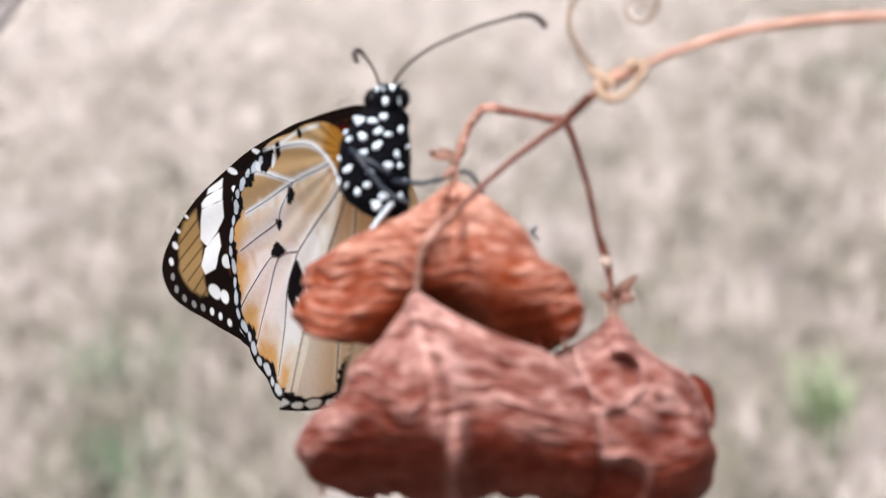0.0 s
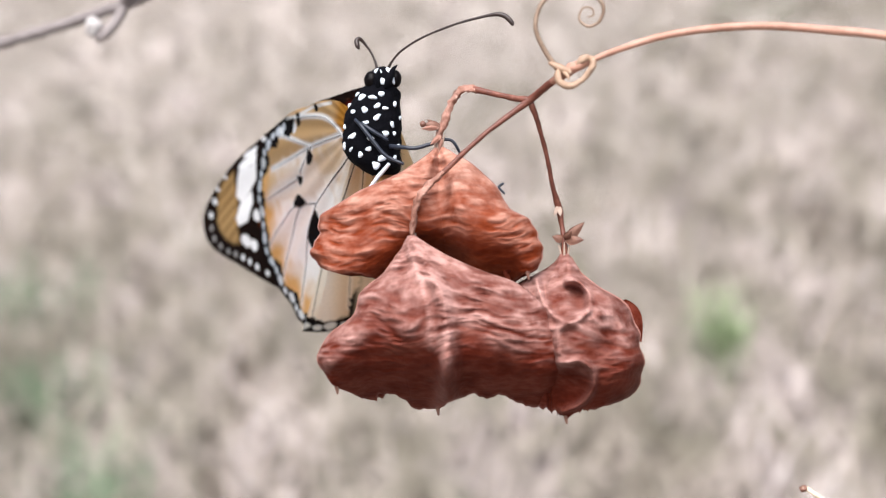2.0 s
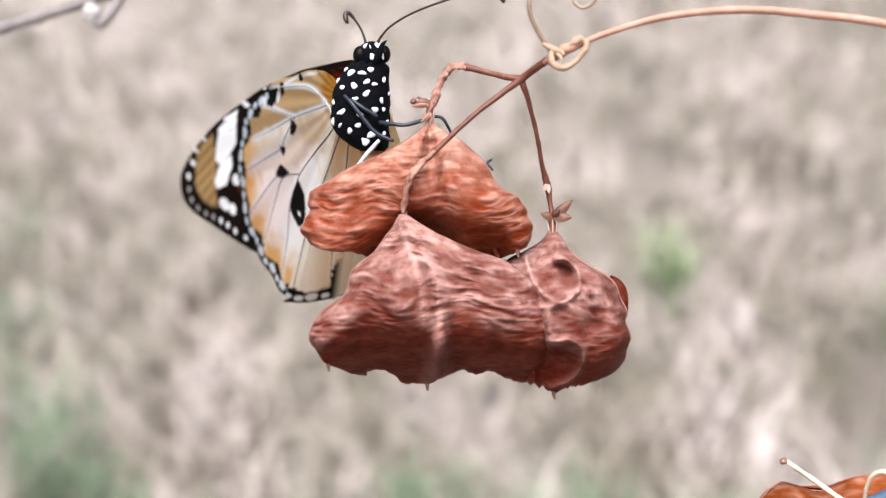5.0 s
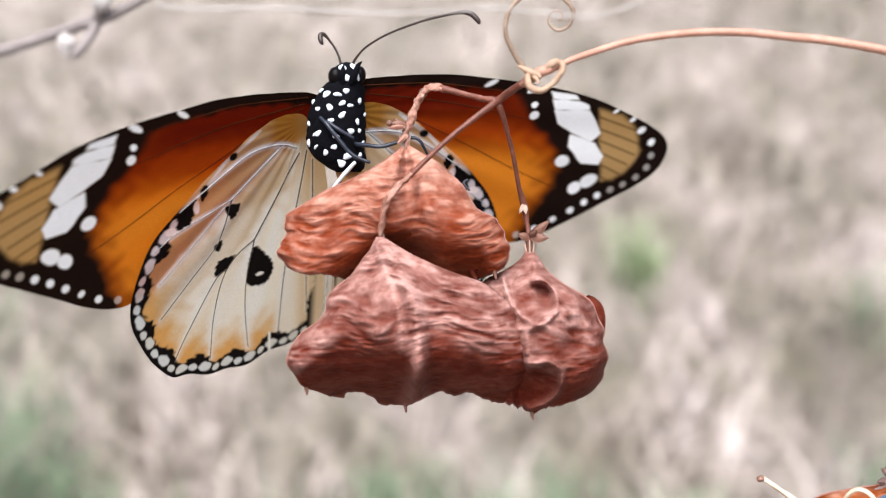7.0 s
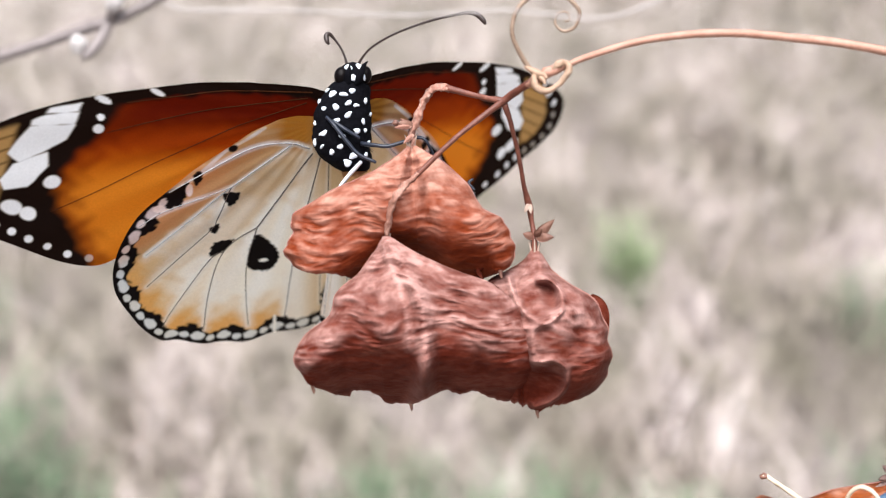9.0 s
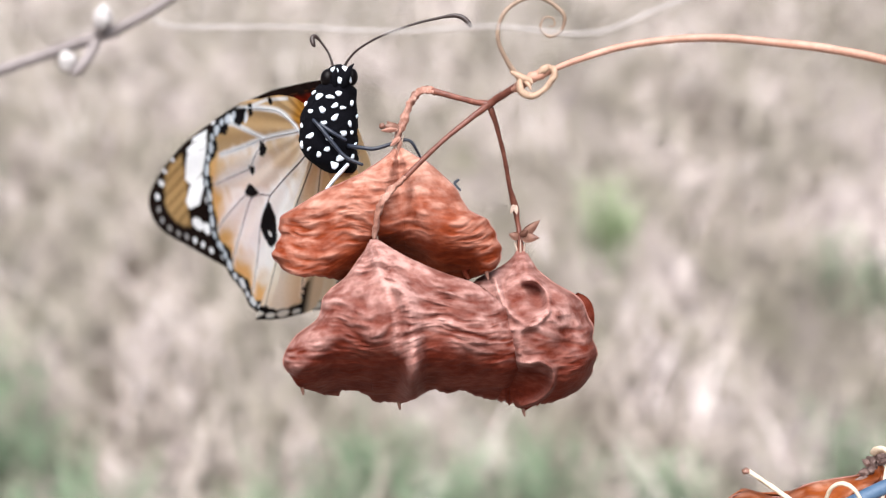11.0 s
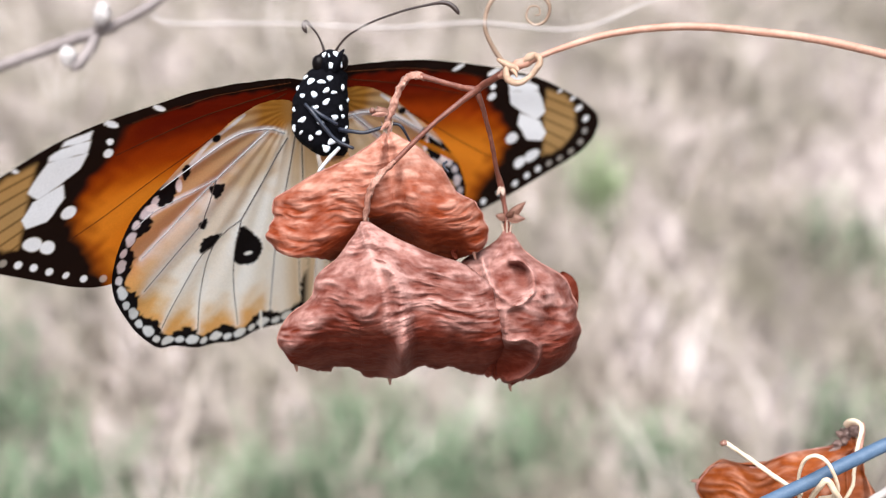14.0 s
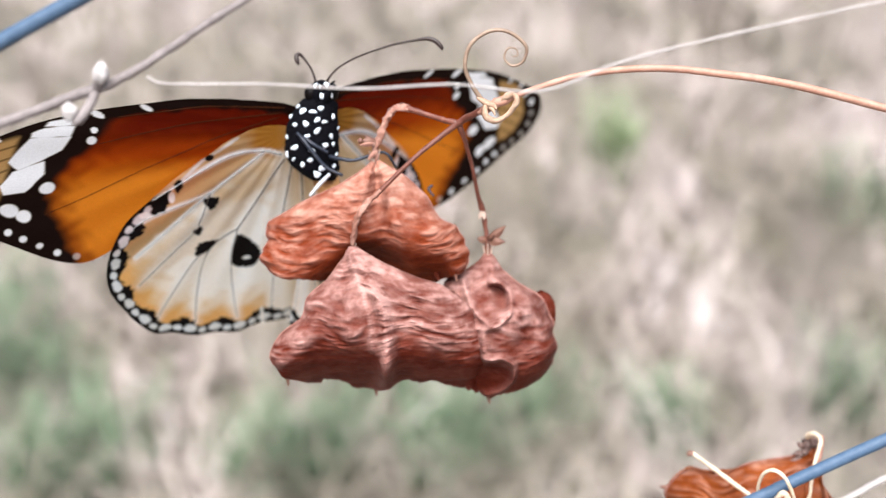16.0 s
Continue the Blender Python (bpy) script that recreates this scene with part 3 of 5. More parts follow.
def vine():
    root = thing("dry_vine", (5.6, 18.7, 1.5), "dry reddish vine with three stalks and a coiled tendril", "vine")
    o = (5.6, 18.7, 1.5)
    part("runner", tube(bmesh.new(), [(75, 15.5, 13), (48.8, 22.8, 10.5), (37.4, 24.8, 9.3), (29.4, 25.5, 8.4), (21.3, 24.8, 7.8), (14.6, 22.9, 7.5), (11.0, 21.3, 6.6), (8.6, 20.3, 5.5)], [0.55, 0.5, 0.47, 0.45, 0.42, 0.35, 0.32, 0.36], 12, 10, o, 0.15), VINE, root, "pale orange runner bending in an arch")
    part("stalk", tube(bmesh.new(), [(9.6, 21.0, 6.2), (7.6, 19.9, 3.8), (5.6, 18.7, 1.5), (0.3, 14.6, 2.2), (-4.7, 9.9, 2.6)], [0.46, 0.46, 0.44, 0.31, 0.32], 10, 8, o, 0.25), STEM, root)
    part("stalk", tube(bmesh.new(), [(-4.4, 10.2, 2.6), (-6.3, 8.4, 3.0), (-7.2, 7.2, 3.3), (-7.9, 4.6, 2.4), (-8.2, 1.9, 1.3)], [0.36, 0.42, 0.42, 0.38, 0.4], 12, 10, o, 1.0, 0, 0.8), STALK_END, root, "rough shrivelled end of the stalk")
    part("stalk", tube(bmesh.new(), [(5.6, 18.7, 1.5), (2.5, 19.6, 0.0), (-1.0, 20.7, -1.5)], [0.44, 0.34, 0.42], 10, 8, o, 0.25), STEM, root)
    part("stalk", tube(bmesh.new(), [(-0.6, 20.6, -1.4), (-1.9, 20.8, -1.6), (-3.1, 20.2, -2.0), (-4.0, 18.6, -2.1), (-4.7, 16.8, -2.2), (-5.2, 15.4, -2.3), (-5.3, 13.0, -2.4)], [0.42, 0.55, 0.5, 0.44, 0.56, 0.42, 0.45], 12, 12, o, 1.1, 3, 0.75), STALK_END, root, "rough shrivelled end of the stalk")
    part("stalk", tube(bmesh.new(), [(5.9, 18.4, 1.2), (6.7, 16.1, 0.0), (7.7, 12.5, -2.0), (8.5, 8.8, -4.0), (9.1, 6.8, -5.2), (9.5, 4.6, -5.4), (9.7, 3.0, -5.3), (9.8, 0.3, -5.2)], [0.4, 0.3, 0.27, 0.3, 0.44, 0.32, 0.34, 0.4], 10, 8, o, 0.3, 7), STEM, root)
    part("coil", tube(bmesh.new(), [(9.2, 20.9, 6.6), (7.5, 23.2, 7.3), (6.4, 25.8, 8.0), (7.1, 28.5, 8.2), (9.4, 30.1, 8.3), (11.8, 30.0, 8.3), (13.9, 28.3, 8.2), (13.6, 26.5, 8.0), (12.3, 25.9, 7.8), (11.3, 26.8, 7.7), (11.7, 28.0, 7.7), (12.7, 28.0, 7.7), (12.9, 27.2, 7.7), (12.3, 27.0, 7.7)],
         [0.34, 0.29, 0.26, 0.26, 0.26, 0.25, 0.23, 0.19, 0.17, 0.14, 0.12, 0.11, 0.1, 0.08], 8, 16, o), COIL, root, "thin spiral tendril, brown and dry")
    part("swelling", tube(bmesh.new(), [(8.3, 20.1, 5.6), (9.2, 20.7, 6.2), (10.2, 21.2, 6.7), (11.4, 21.7, 7.1), (12.8, 22.3, 7.4)], [0.4, 0.55, 0.6, 0.55, 0.34], 12, 8, o, 0.6, 4), VINE, root, "pale knobbly swelling at the joint")
    part("knot_loop", tube(bmesh.new(), [(9.6, 21.4, 6.4), (9.0, 21.0, 7.3), (8.9, 20.3, 7.9), (9.1, 19.6, 8.1), (9.7, 19.2, 8.0), (10.5, 19.2, 7.9), (11.4, 19.7, 7.9), (12.2, 20.5, 8.0), (12.7, 21.3, 8.2), (12.8, 22.0, 8.1), (12.4, 22.4, 7.5), (12.0, 22.3, 6.8)], [0.26, 0.34, 0.4, 0.4, 0.37, 0.34, 0.32, 0.34, 0.37, 0.36, 0.3, 0.16], 9, 8, o, 0.45), TENDRIL, root, "cream tendril looped below the joint")
    part("knot_wrap", tube(bmesh.new(), [(11.0, 21.6, 7.4), (11.5, 22.1, 7.6), (12.1, 22.4, 7.5), (12.6, 22.4, 7.6)], [0.2, 0.42, 0.42, 0.2], 8, 7, o, 0.4), TENDRIL, root, "cream swelling on the joint")
    part("knot_wrap", tube(bmesh.new(), [(7.9, 22.0, 7.0), (8.6, 21.6, 7.3), (9.3, 21.2, 7.5), (10.0, 21.0, 7.5), (10.3, 20.6, 7.9)], [0.2, 0.36, 0.4, 0.34, 0.12], 8, 7, o, 0.4), TENDRIL, root, "short cream shoot at the joint")
    part("knot_wrap", tube(bmesh.new(), [(9.4, 20.9, 7.4), (9.9, 20.4, 7.9), (10.1, 19.8, 8.3)], [0.2, 0.24, 0.08], 8, 6, o, 0.3), TENDRIL, root, "short cream shoot at the joint")


vine()


def wire(points, label):
    mid = points[1]
    root = thing("fence_wire", mid, label, "wire", "fence wires")
    part("strand", tube(bmesh.new(), points, [0.85] * len(points), 14, 12, mid, 0.04), WIRE, root)


wire([(-140, -20, 4), (27.1, -38.8, 4), (44.9, -30.6, 4), (61.7, -22.8, 4), (160, 22, 4)][1:], "blue plastic-coated wire beside the tied pod")
wire([(-110, -9, 35), (-49.0, 23.9, 35), (-33.0, 32.5, 35), (30, 66, 35)], "blue plastic-coated wire above the twig")


# ---- butterfly ----
FLY = (-13.2, 17.5, -7.0)


def poly_gap(pts, a, b):
    """Signed distance from points (a, b) to a closed outline: negative inside."""
    p = np.array(pts, float)
    best, inside = np.full(a.shape, 1e9), np.zeros(a.shape, bool)
    for (x0, y0), (x1, y1) in zip(p, np.roll(p, -1, 0)):
        dx, dy = x1 - x0, y1 - y0
        t = np.clip(((a - x0) * dx + (b - y0) * dy) / (dx * dx + dy * dy + 1e-9), 0, 1)
        best = np.minimum(best, np.hypot(a - x0 - t * dx, b - y0 - t * dy))
        inside ^= ((y0 > b) != (y1 > b)) & (a < dx * (b - y0) / (dy + 1e-12 * (dy == 0)) + x0)
    return np.where(inside, -best, best)


def line_gap(pts, a, b):
    best = np.full(a.shape, 1e9)
    p = np.array(pts, float)
    for (x0, y0), (x1, y1) in zip(p, p[1:]):
        dx, dy = x1 - x0, y1 - y0
        t = np.clip(((a - x0) * dx + (b - y0) * dy) / (dx * dx + dy * dy + 1e-9), 0, 1)
        best = np.minimum(best, np.hypot(a - x0 - t * dx, b - y0 - t * dy))
    return best


def closed_spline(pts, steps):
    p = [pts[-1], *pts, pts[0], pts[1]]
    return spline(p, steps)[steps:-steps - 1]


def wobble(a, b, scale, seed):
    """Cheap smooth noise between -1 and 1."""
    return (np.sin(a * scale + 1.7 * np.sin(b * scale * 0.83 + seed)) + np.sin(b * scale * 1.27 + 1.3 * np.sin(a * scale * 0.71 + 2 * seed) + seed)) / 2


FORE_EDGE = [(2.2, 2.6), (-0.5, 3.7), (-2.7, 4.0), (-7.0, 4.2), (-13.2, 4.2), (-20.4, 3.4), (-27.4, 2.05), (-34.7, 0.0), (-40.2, -2.5), (-44.4, -4.7), (-47.1, -6.8), (-47.7, -9.0), (-46.2, -11.6), (-42.9, -13.9), (-39.1, -15.7),
             (-35.0, -17.5), (-30.7, -19.6), (-27.0, -20.5), (-24.0, -20.2), (-20.0, -17.4), (-13.0, -11.0), (-6.0, -4.5), (-1.2, -0.8), (1.8, 0.2)]
HIND_EDGE = [(-1.0, 0.4), (-3.4, 1.5), (-6.6, 1.5), (-10.6, 0.1), (-14.4, -2.1), (-17.9, -4.0), (-21.1, -6.4), (-24.4, -9.2), (-26.7, -12.7), (-27.6, -15.7), (-27.8, -18.3), (-27.4, -20.6), (-25.9, -23.9), (-24.4, -26.5),
             (-21.9, -29.3), (-19.4, -30.0), (-16.2, -31.4), (-13.2, -32.0), (-10.2, -32.7), (-6.5, -32.4), (-3.2, -32.6), (0.4, -32.6), (2.4, -31.9), (3.4, -29.5), (3.5, -24.0), (3.6, -15.0), (2.8, -8.0), (1.0, -3.4)]


FOLD = ((-1.2, -3.0), (-5.9, -33.0))


def tint(base, colour, amount):
    return base + (np.array(colour) - base) * amount[:, None]


def fore_colours(a, b, edge):
    top = np.interp(a, [-46.8, -40.2, -34.7, -27.4, -20.4, -13.2, -7.0, -2.7, 0], [-6.8, -2.5, 0.0, 2.05, 3.4, 4.2, 4.2, 3.9, 3.4])
    d = top - b
    n = wobble(a, b, 1.9, 1.0) * 0.25
    col = np.tile(np.array((0.11, 0.008, 0.002)), (len(a), 1))
    col = tint(col, (0.3, 0.042, 0.003), smooth(d - 0.06 * (a + 20) + n, 3.2, 7.5))
    col = tint(col, (0.64, 0.165, 0.007), smooth(d - 0.13 * (a + 20) + 1.5 * n, 7.0, 12.5))
    col = tint(col, (0.8, 0.31, 0.035), smooth(b + 0.75 * a, 14.5, 10.0) * smooth(d, 8, 12) * 0.5)
    line = np.interp(-b, [-3.6, -2.2, 0.0, 3.3, 5.1, 7.6, 10.9, 13.1, 15.6, 18.8, 20], [-20.5, -23.8, -25.2, -27.1, -29.2, -30.8, -31.3, -30.6, -28.6, -27.4, -26.0])
    col = tint(col, (0.16, 0.018, 0.002), smooth(a + 3.0 * n, line + 4.5, line) * 0.75)
    black = np.maximum(smooth(a + 1.2 * n, line + 1.1, line - 0.8), smooth(d + n, 1.9, 1.1))
    col = tint(col, (0.011, 0.006, 0.005), black)
    apex = poly_gap([(-36.0, -1.7), (-39.6, -2.7), (-42.2, -4.9), (-43.4, -8.2), (-42.2, -10.6), (-39.6, -12.5), (-37.9, -12.6), (-37.3, -9.5), (-36.7, -5.3)], a, b)
    col = tint(col, (0.45, 0.295, 0.13), smooth(apex + n * 0.5, 0.4, -0.5))
    for k in range(6):
        rib = line_gap([(-35.5 - 0.3 * k, -2.6 - 1.75 * k), (-44.5 + 1.0 * k, -6.2 - 1.35 * k)], a, b)
        col = tint(col, (0.09, 0.055, 0.02), smooth(rib, 0.22, 0.08) * smooth(apex, 0.3, -0.2) * 0.7)
    white = (0.87, 0.88, 0.9)
    for shape in ([(-29.2, 1.0), (-32.6, 0.3), (-33.0, -0.2), (-29.5, 0.1)], [(-29.4, -0.1), (-33.0, -0.5), (-34.5, -1.2), (-34.6, -1.7), (-29.9, -1.4)], [(-29.8, -1.6), (-34.7, -1.9), (-36.2, -4.2), (-36.8, -5.4), (-35.6, -6.4), (-32.8, -5.0), (-30.6, -3.5)], [(-32.5, -5.3), (-33.6, -5.7), (-36.2, -6.8), (-37.5, -8.7), (-37.0, -9.8), (-34.5, -9.5), (-32.4, -6.9)]):
        col = tint(col, white, smooth(poly_gap(shape, a, b) + 0.2 * n, 0.22, -0.02))
    for x, y, r, s in ((-20.6, 2.7, 1.0, 0.34), (-26.7, 1.5, 1.1, 0.4), (-27.0, -2.1, 0.66, 0.6), (-26.9, -0.6, 0.46, 0.4), (-31.7, -9.0, 1.0, 0.9), (-34.1, -13.2, 1.0, 0.85), (-36.0, -12.3, 1.3, 0.95), (-43.1, -5.3, 0.7, 0.5), (-45.0, -7.2, 0.6, 0.55), (-41.4, -3.6, 0.5, 0.3), (-38.6, -2.2, 0.5, 0.25)):
        u, v = a - x, b - y
        u, v = u * 0.9 - v * 0.43, u * 0.43 + v * 0.9
        col = tint(col, white, smooth(np.hypot(u / r, v / s) + 0.3 * n, 1.15, 0.85))
    rim = np.array([(-45.2, -9.2), (-44.7, -10.9), (-43.2, -12.3), (-41.4, -13.3), (-39.6, -14.0), (-37.7, -14.7), (-35.8, -15.5), (-33.8, -16.5), (-31.5, -17.7), (-29.0, -18.9), (-26.4, -19.5)])
    for k, (x, y) in enumerate(rim):
        col = tint(col, white, smooth(np.hypot(a - x, b - y) + 0.1 * n, 0.6, 0.42) * (0.95 if 4 < k < 10 else 0.4))
    return col


def hind_colours(a, b, edge):
    n = wobble(a, b, 1.7, 3.0)
    fine = wobble(a, b, 4.3, 5.0)
    col = np.tile(np.array((0.86, 0.92, 0.96)), (len(a), 1))
    # ochre streaks between the veins towards the margin
    vein = np.full(len(a), 1e9)
    for pts, _, _ in HIND_VEINS:
        vein = np.minimum(vein, line_gap(spline(pts, 4), a, b))
    cell = 0.4 + 0.6 * smooth(vein + 0.25 * fine, 0.3, 1.6)
    col = tint(col, (0.7, 0.52, 0.27), smooth(a - 0.55 * b, 2.0, -3.0) * cell * 0.26)
    col = tint(col, (0.68, 0.46, 0.19), smooth(edge + 0.8 * n, 9.0, 3.5) * smooth(a, -2.0, -6.0) * (0.12 + 0.6 * cell))
    col = tint(col, (0.7, 0.34, 0.045), smooth(edge + 0.6 * n + 0.3 * fine, 5.4, 2.8) * smooth(a, -4.0, -9.0) * (0.25 + 0.4 * cell))
    front = poly_gap([(-1, 2), (-12, 0), (-22, -7), (-26.5, -13), (-27, -17.5), (-22.5, -14.2), (-12.6, -7.2), (-4.9, -2.4)], a, b)
    col = tint(col, (0.56, 0.38, 0.19), smooth(front + 0.5 * n, 0.9, -0.9) * 0.92)
    col = tint(col, (0.6, 0.43, 0.23), smooth(np.hypot(a, b) + 0.8 * n, 14.0, 5.0) * 0.45)
    col = tint(col, (0.45, 0.21, 0.035), smooth(np.hypot(a + 3.5, b - 0.2) + 0.3 * n, 5.0, 2.2))
    col = tint(col, (0.5, 0.37, 0.21), smooth(np.hypot((a + 8.5) / 5.0, (b + 7.0) / 3.0) + 0.1 * n, 1.3, 0.5) * 0.6)
    col = tint(col, (0.6, 0.44, 0.22), smooth(a, -3.5, 0.5) * 0.6)
    disc = poly_gap([(-2, -4), (-9.1, -14.1), (-13.5, -16.8), (-23.6, -20.5), (-25.5, -14), (-12.6, -7.2)], a, b)
    col = tint(col, (0.58, 0.43, 0.27), smooth(disc + 1.2 * n, 1.2, -1.6) * (0.14 + 0.25 * cell))
    pale = (0.84, 0.92, 0.98)
    col = tint(col, pale, smooth(line_gap([(-8.5, 0.6), (-13.5, -1.9), (-20.5, -7.1), (-24.5, -10.8)], a, b), 0.36, 0.12) * 0.7)
    for k, (pts, _, _) in enumerate(HIND_VEINS):
        col = tint(col, pale, smooth(line_gap(spline(pts, 4), a, b), 0.6, 0.2) * (0.75 if k < 3 else 0.4))
    ink = (0.008, 0.007, 0.008)
    # margin, scalloped towards the wing, set with pale spots
    along = np.arctan2(b + 14, a + 12)
    scallop = 0.5 * np.sin(along * 17.0) + 0.25 * fine
    lower = smooth(b + 0.35 * a, -12.0, -14.0) * (1 - smooth(a, 1.0, 2.4))
    col = tint(col, ink, smooth(edge + scallop + 0.1 * n, 2.5, 2.1) * lower)
    outer = closed_spline(HIND_EDGE, 30)
    keep = outer[(outer[:, 1] + 0.35 * outer[:, 0] < -14.0) & (outer[:, 0] < 1.2)]
    step = np.r_[0, np.cumsum(np.hypot(*np.diff(keep, axis=0).T))]
    mid = np.array([-12.0, -15.5])
    for k, s in enumerate(np.arange(0.9, step[-1], 2.05)):
        p = np.array([np.interp(s, step, keep[:, 0]), np.interp(s, step, keep[:, 1])])
        q = np.array([np.interp(s + 0.4, step, keep[:, 0]), np.interp(s + 0.4, step, keep[:, 1])])
        t = (q - p) / (np.linalg.norm(q - p) + 1e-9)
        inward = (mid - p) / np.linalg.norm(mid - p)
        c = p + inward * (1.15 if k % 2 else 0.95)
        u, v = (a - c[0]) * t[0] + (b - c[1]) * t[1], -(a - c[0]) * t[1] + (b - c[1]) * t[0]
        size = (0.98, 0.64) if k % 2 else (0.66, 0.48)
        col = tint(col, (0.66, 0.74, 0.82), smooth(np.hypot(u / size[0], v / size[1]) + 0.12 * fine, 1.15, 0.85))
    col = tint(col, pale, smooth(line_gap([(-6.0, -29.6), (-5.9, -33.0)], a, b), 0.3, 0.14))
    # black spots
    for shape, r in (([(-13.7, -8.1), (-11.5, -8.2), (-12.1, -9.6), (-12.9, -9.9)], 0.1), ([(-15.5, -12.8), (-14.1, -12.5), (-14.3, -13.6), (-14.9, -13.8)], 0.1), ([(-15.4, -17.1), (-14.7, -15.2), (-12.2, -15.2), (-13.4, -16.7)], 0.12),
                     ([(-9.3, -15.2), (-10.3, -19.8), (-8.2, -21.3), (-6.5, -20.7), (-5.9, -18.9), (-7.3, -16.7)], 0.15), ([(-20.9, -7.3), (-18.5, -5.3), (-17.9, -6.3), (-19.2, -8.3)], 0.1), ([(-17.6, -4.5), (-16.6, -4.0), (-16.4, -5.4), (-17.2, -6.1)], 0.1)):
        col = tint(col, ink, smooth(poly_gap(closed_spline(shape, 6), a, b) + 0.1 * wobble(a, b, 7.0, 2.0), r, -0.12))
    col = tint(col, ink, smooth(np.hypot((a + 12.5) / 0.65, (b + 1.6) / 0.55), 1.1, 0.8))
    for x, y, r, s in ((-8.0, -19.6, 0.62, 0.26), (-18.0, -6.6, 0.45, 0.9), (-21.8, -8.6, 0.8, 0.5)):
        col = tint(col, pale, smooth(np.hypot((a - x) / r, (b - y) / s), 1.15, 0.85))
    return col


def wing(name, edge_pts, centre, colours, veins, mirror, parent, label, across, lift, vein_mat, long=0.0, lobe=False):
    sign = -1 if mirror else 1
    out = closed_spline(edge_pts, 24)
    k = len(out)
    ring = np.linspace(0, 1, across + 1)[1:] ** 0.85
    c = np.array(centre)
    flat = (c + (out - c)[None] * ring[:, None, None]).reshape(-1, 2)
    flat = np.vstack([c, flat])
    a, b = flat[:, 0], flat[:, 1]
    gap = np.full(len(a), 1e9)
    for i in range(0, k, 2):
        gap = np.minimum(gap, np.hypot(a - out[i, 0], b - out[i, 1]))
    col = np.clip(colours(a, b, gap), 0, 1)
    ray = np.arctan2(b, a + 1.0)
    z = 0.14 * np.sin(ray * 30) * np.clip(np.hypot(a, b) / 20, 0, 1) + lift
    reach = a * (1 + long * smooth(a, -12.0, -40.0))
    verts = np.column_stack([sign * reach, b, z]) * MM
    faces = [(0, 1 + i, 1 + (i + 1) % k) for i in range(k)]
    for r in range(across - 1):
        o, p = 1 + r * k, 1 + (r + 1) * k
        faces += [(o + i, p + i, p + (i + 1) % k, o + (i + 1) % k) for i in range(k)]
    past = np.zeros(len(a), bool)
    if lobe:
        past = (a - FOLD[0][0]) * (FOLD[1][1] - FOLD[0][1]) - (b - FOLD[0][1]) * (FOLD[1][0] - FOLD[0][0]) < 0

    def sheet(title, chosen, words, under):
        used = sorted({i for f in chosen for i in f})
        place = {i: k for k, i in enumerate(used)}
        me = bpy.data.meshes.new(title)
        me.from_pydata(verts[used].tolist(), [], [tuple(place[i] for i in (f[::-1] if mirror else f)) for f in chosen])
        layer = me.color_attributes.new("scales", "FLOAT_COLOR", "POINT")
        layer.data.foreach_set("color", np.column_stack([col[used], smooth(col[used].min(1), 0.3, 0.75) * (0.12 if lobe else 1.0)]).ravel())
        me.polygons.foreach_set("use_smooth", [True] * len(me.polygons))
        me.materials.append(WING)
        made = tagged(new(title, me), words)
        made.parent = under
        return made

    ob = sheet(name, [f for f in faces if not past[list(f)].all()], label, parent)
    flap = sheet("anal_lobe", [f for f in faces if past[list(f)].all()], "hinged tan inner lobe of the hindwing", ob) if lobe else None
    for k, (pts, r0, r1) in enumerate(veins):
        line = [(sign * x * (1 + long * float(smooth(np.array(x), -12.0, -40.0))), y, 0.14 * math.sin(math.atan2(y, x + 1.0) * 30) * min(math.hypot(x, y) / 20, 1) + lift + 0.03) for x, y in spline(pts, 5)]
        rad = list(np.linspace(r0, r1, len(line)) * 0.62)
        part("vein", tube(bmesh.new(), line, rad, 6, 2), VEIN_PALE if lobe and k < 3 else vein_mat, flap if lobe and pts[-1][0] > -5.5 else ob)
    return (ob, flap) if lobe else ob


HIND_VEINS = [([(-2.4, -3.4), (-4.9, -2.2), (-9.1, -1.8), (-13.6, -3.2), (-20.6, -6.4)], 0.17, 0.1), ([(-4.9, -2.4), (-12.6, -7.2), (-18.0, -11.2), (-23.6, -15.2)], 0.17, 0.07), ([(-12.6, -7.2), (-20.7, -8.9), (-24.4, -10.6)], 0.1, 0.07),
              ([(-2.0, -4.2), (-5.5, -9.0), (-9.1, -14.1)], 0.17, 0.13), ([(-9.1, -14.1), (-10.3, -19.0), (-10.3, -24.0), (-9.9, -30.0)], 0.12, 0.07)]
HIND_VEINS += [([(-9.1, -14.1), (-13.5, -16.8), (-15.4, -23.0), (-16.2, -29.0)], 0.12, 0.07),
              ([(-12.6, -7.2), (-14.4, -11.4), (-15.1, -13.0), (-19.0, -16.2), (-23.6, -20.0)], 0.1, 0.07), ([(-13.5, -16.8), (-15.4, -17.6), (-19.9, -23.8), (-21.8, -27.0)], 0.1, 0.07), ([(-0.7, -4.2), (-2.4, -13.0), (-3.7, -20.6), (-4.6, -30.4)], 0.14, 0.07), ([(0.4, -5.7), (0.6, -14.0), (0.3, -22.0), (0.6, -29.0)], 0.12, 0.07)]
FORE_VEINS = [([(-1.5, 2.4), (-12.0, 0.9), (-20.0, -0.8), (-26.0, -2.6)], 0.12, 0.06), ([(-1.5, 1.8), (-10.0, -1.5), (-18.0, -5.6), (-26.0, -10.2), (-31.5, -13.0)], 0.1, 0.05), ([(-1.0, 3.2), (-13.0, 3.0), (-24.0, 1.2)], 0.14, 0.09)]
FLY_ROOT = thing("butterfly", FLY, "orange and black spotted butterfly clinging to the dry pod", "butterfly")


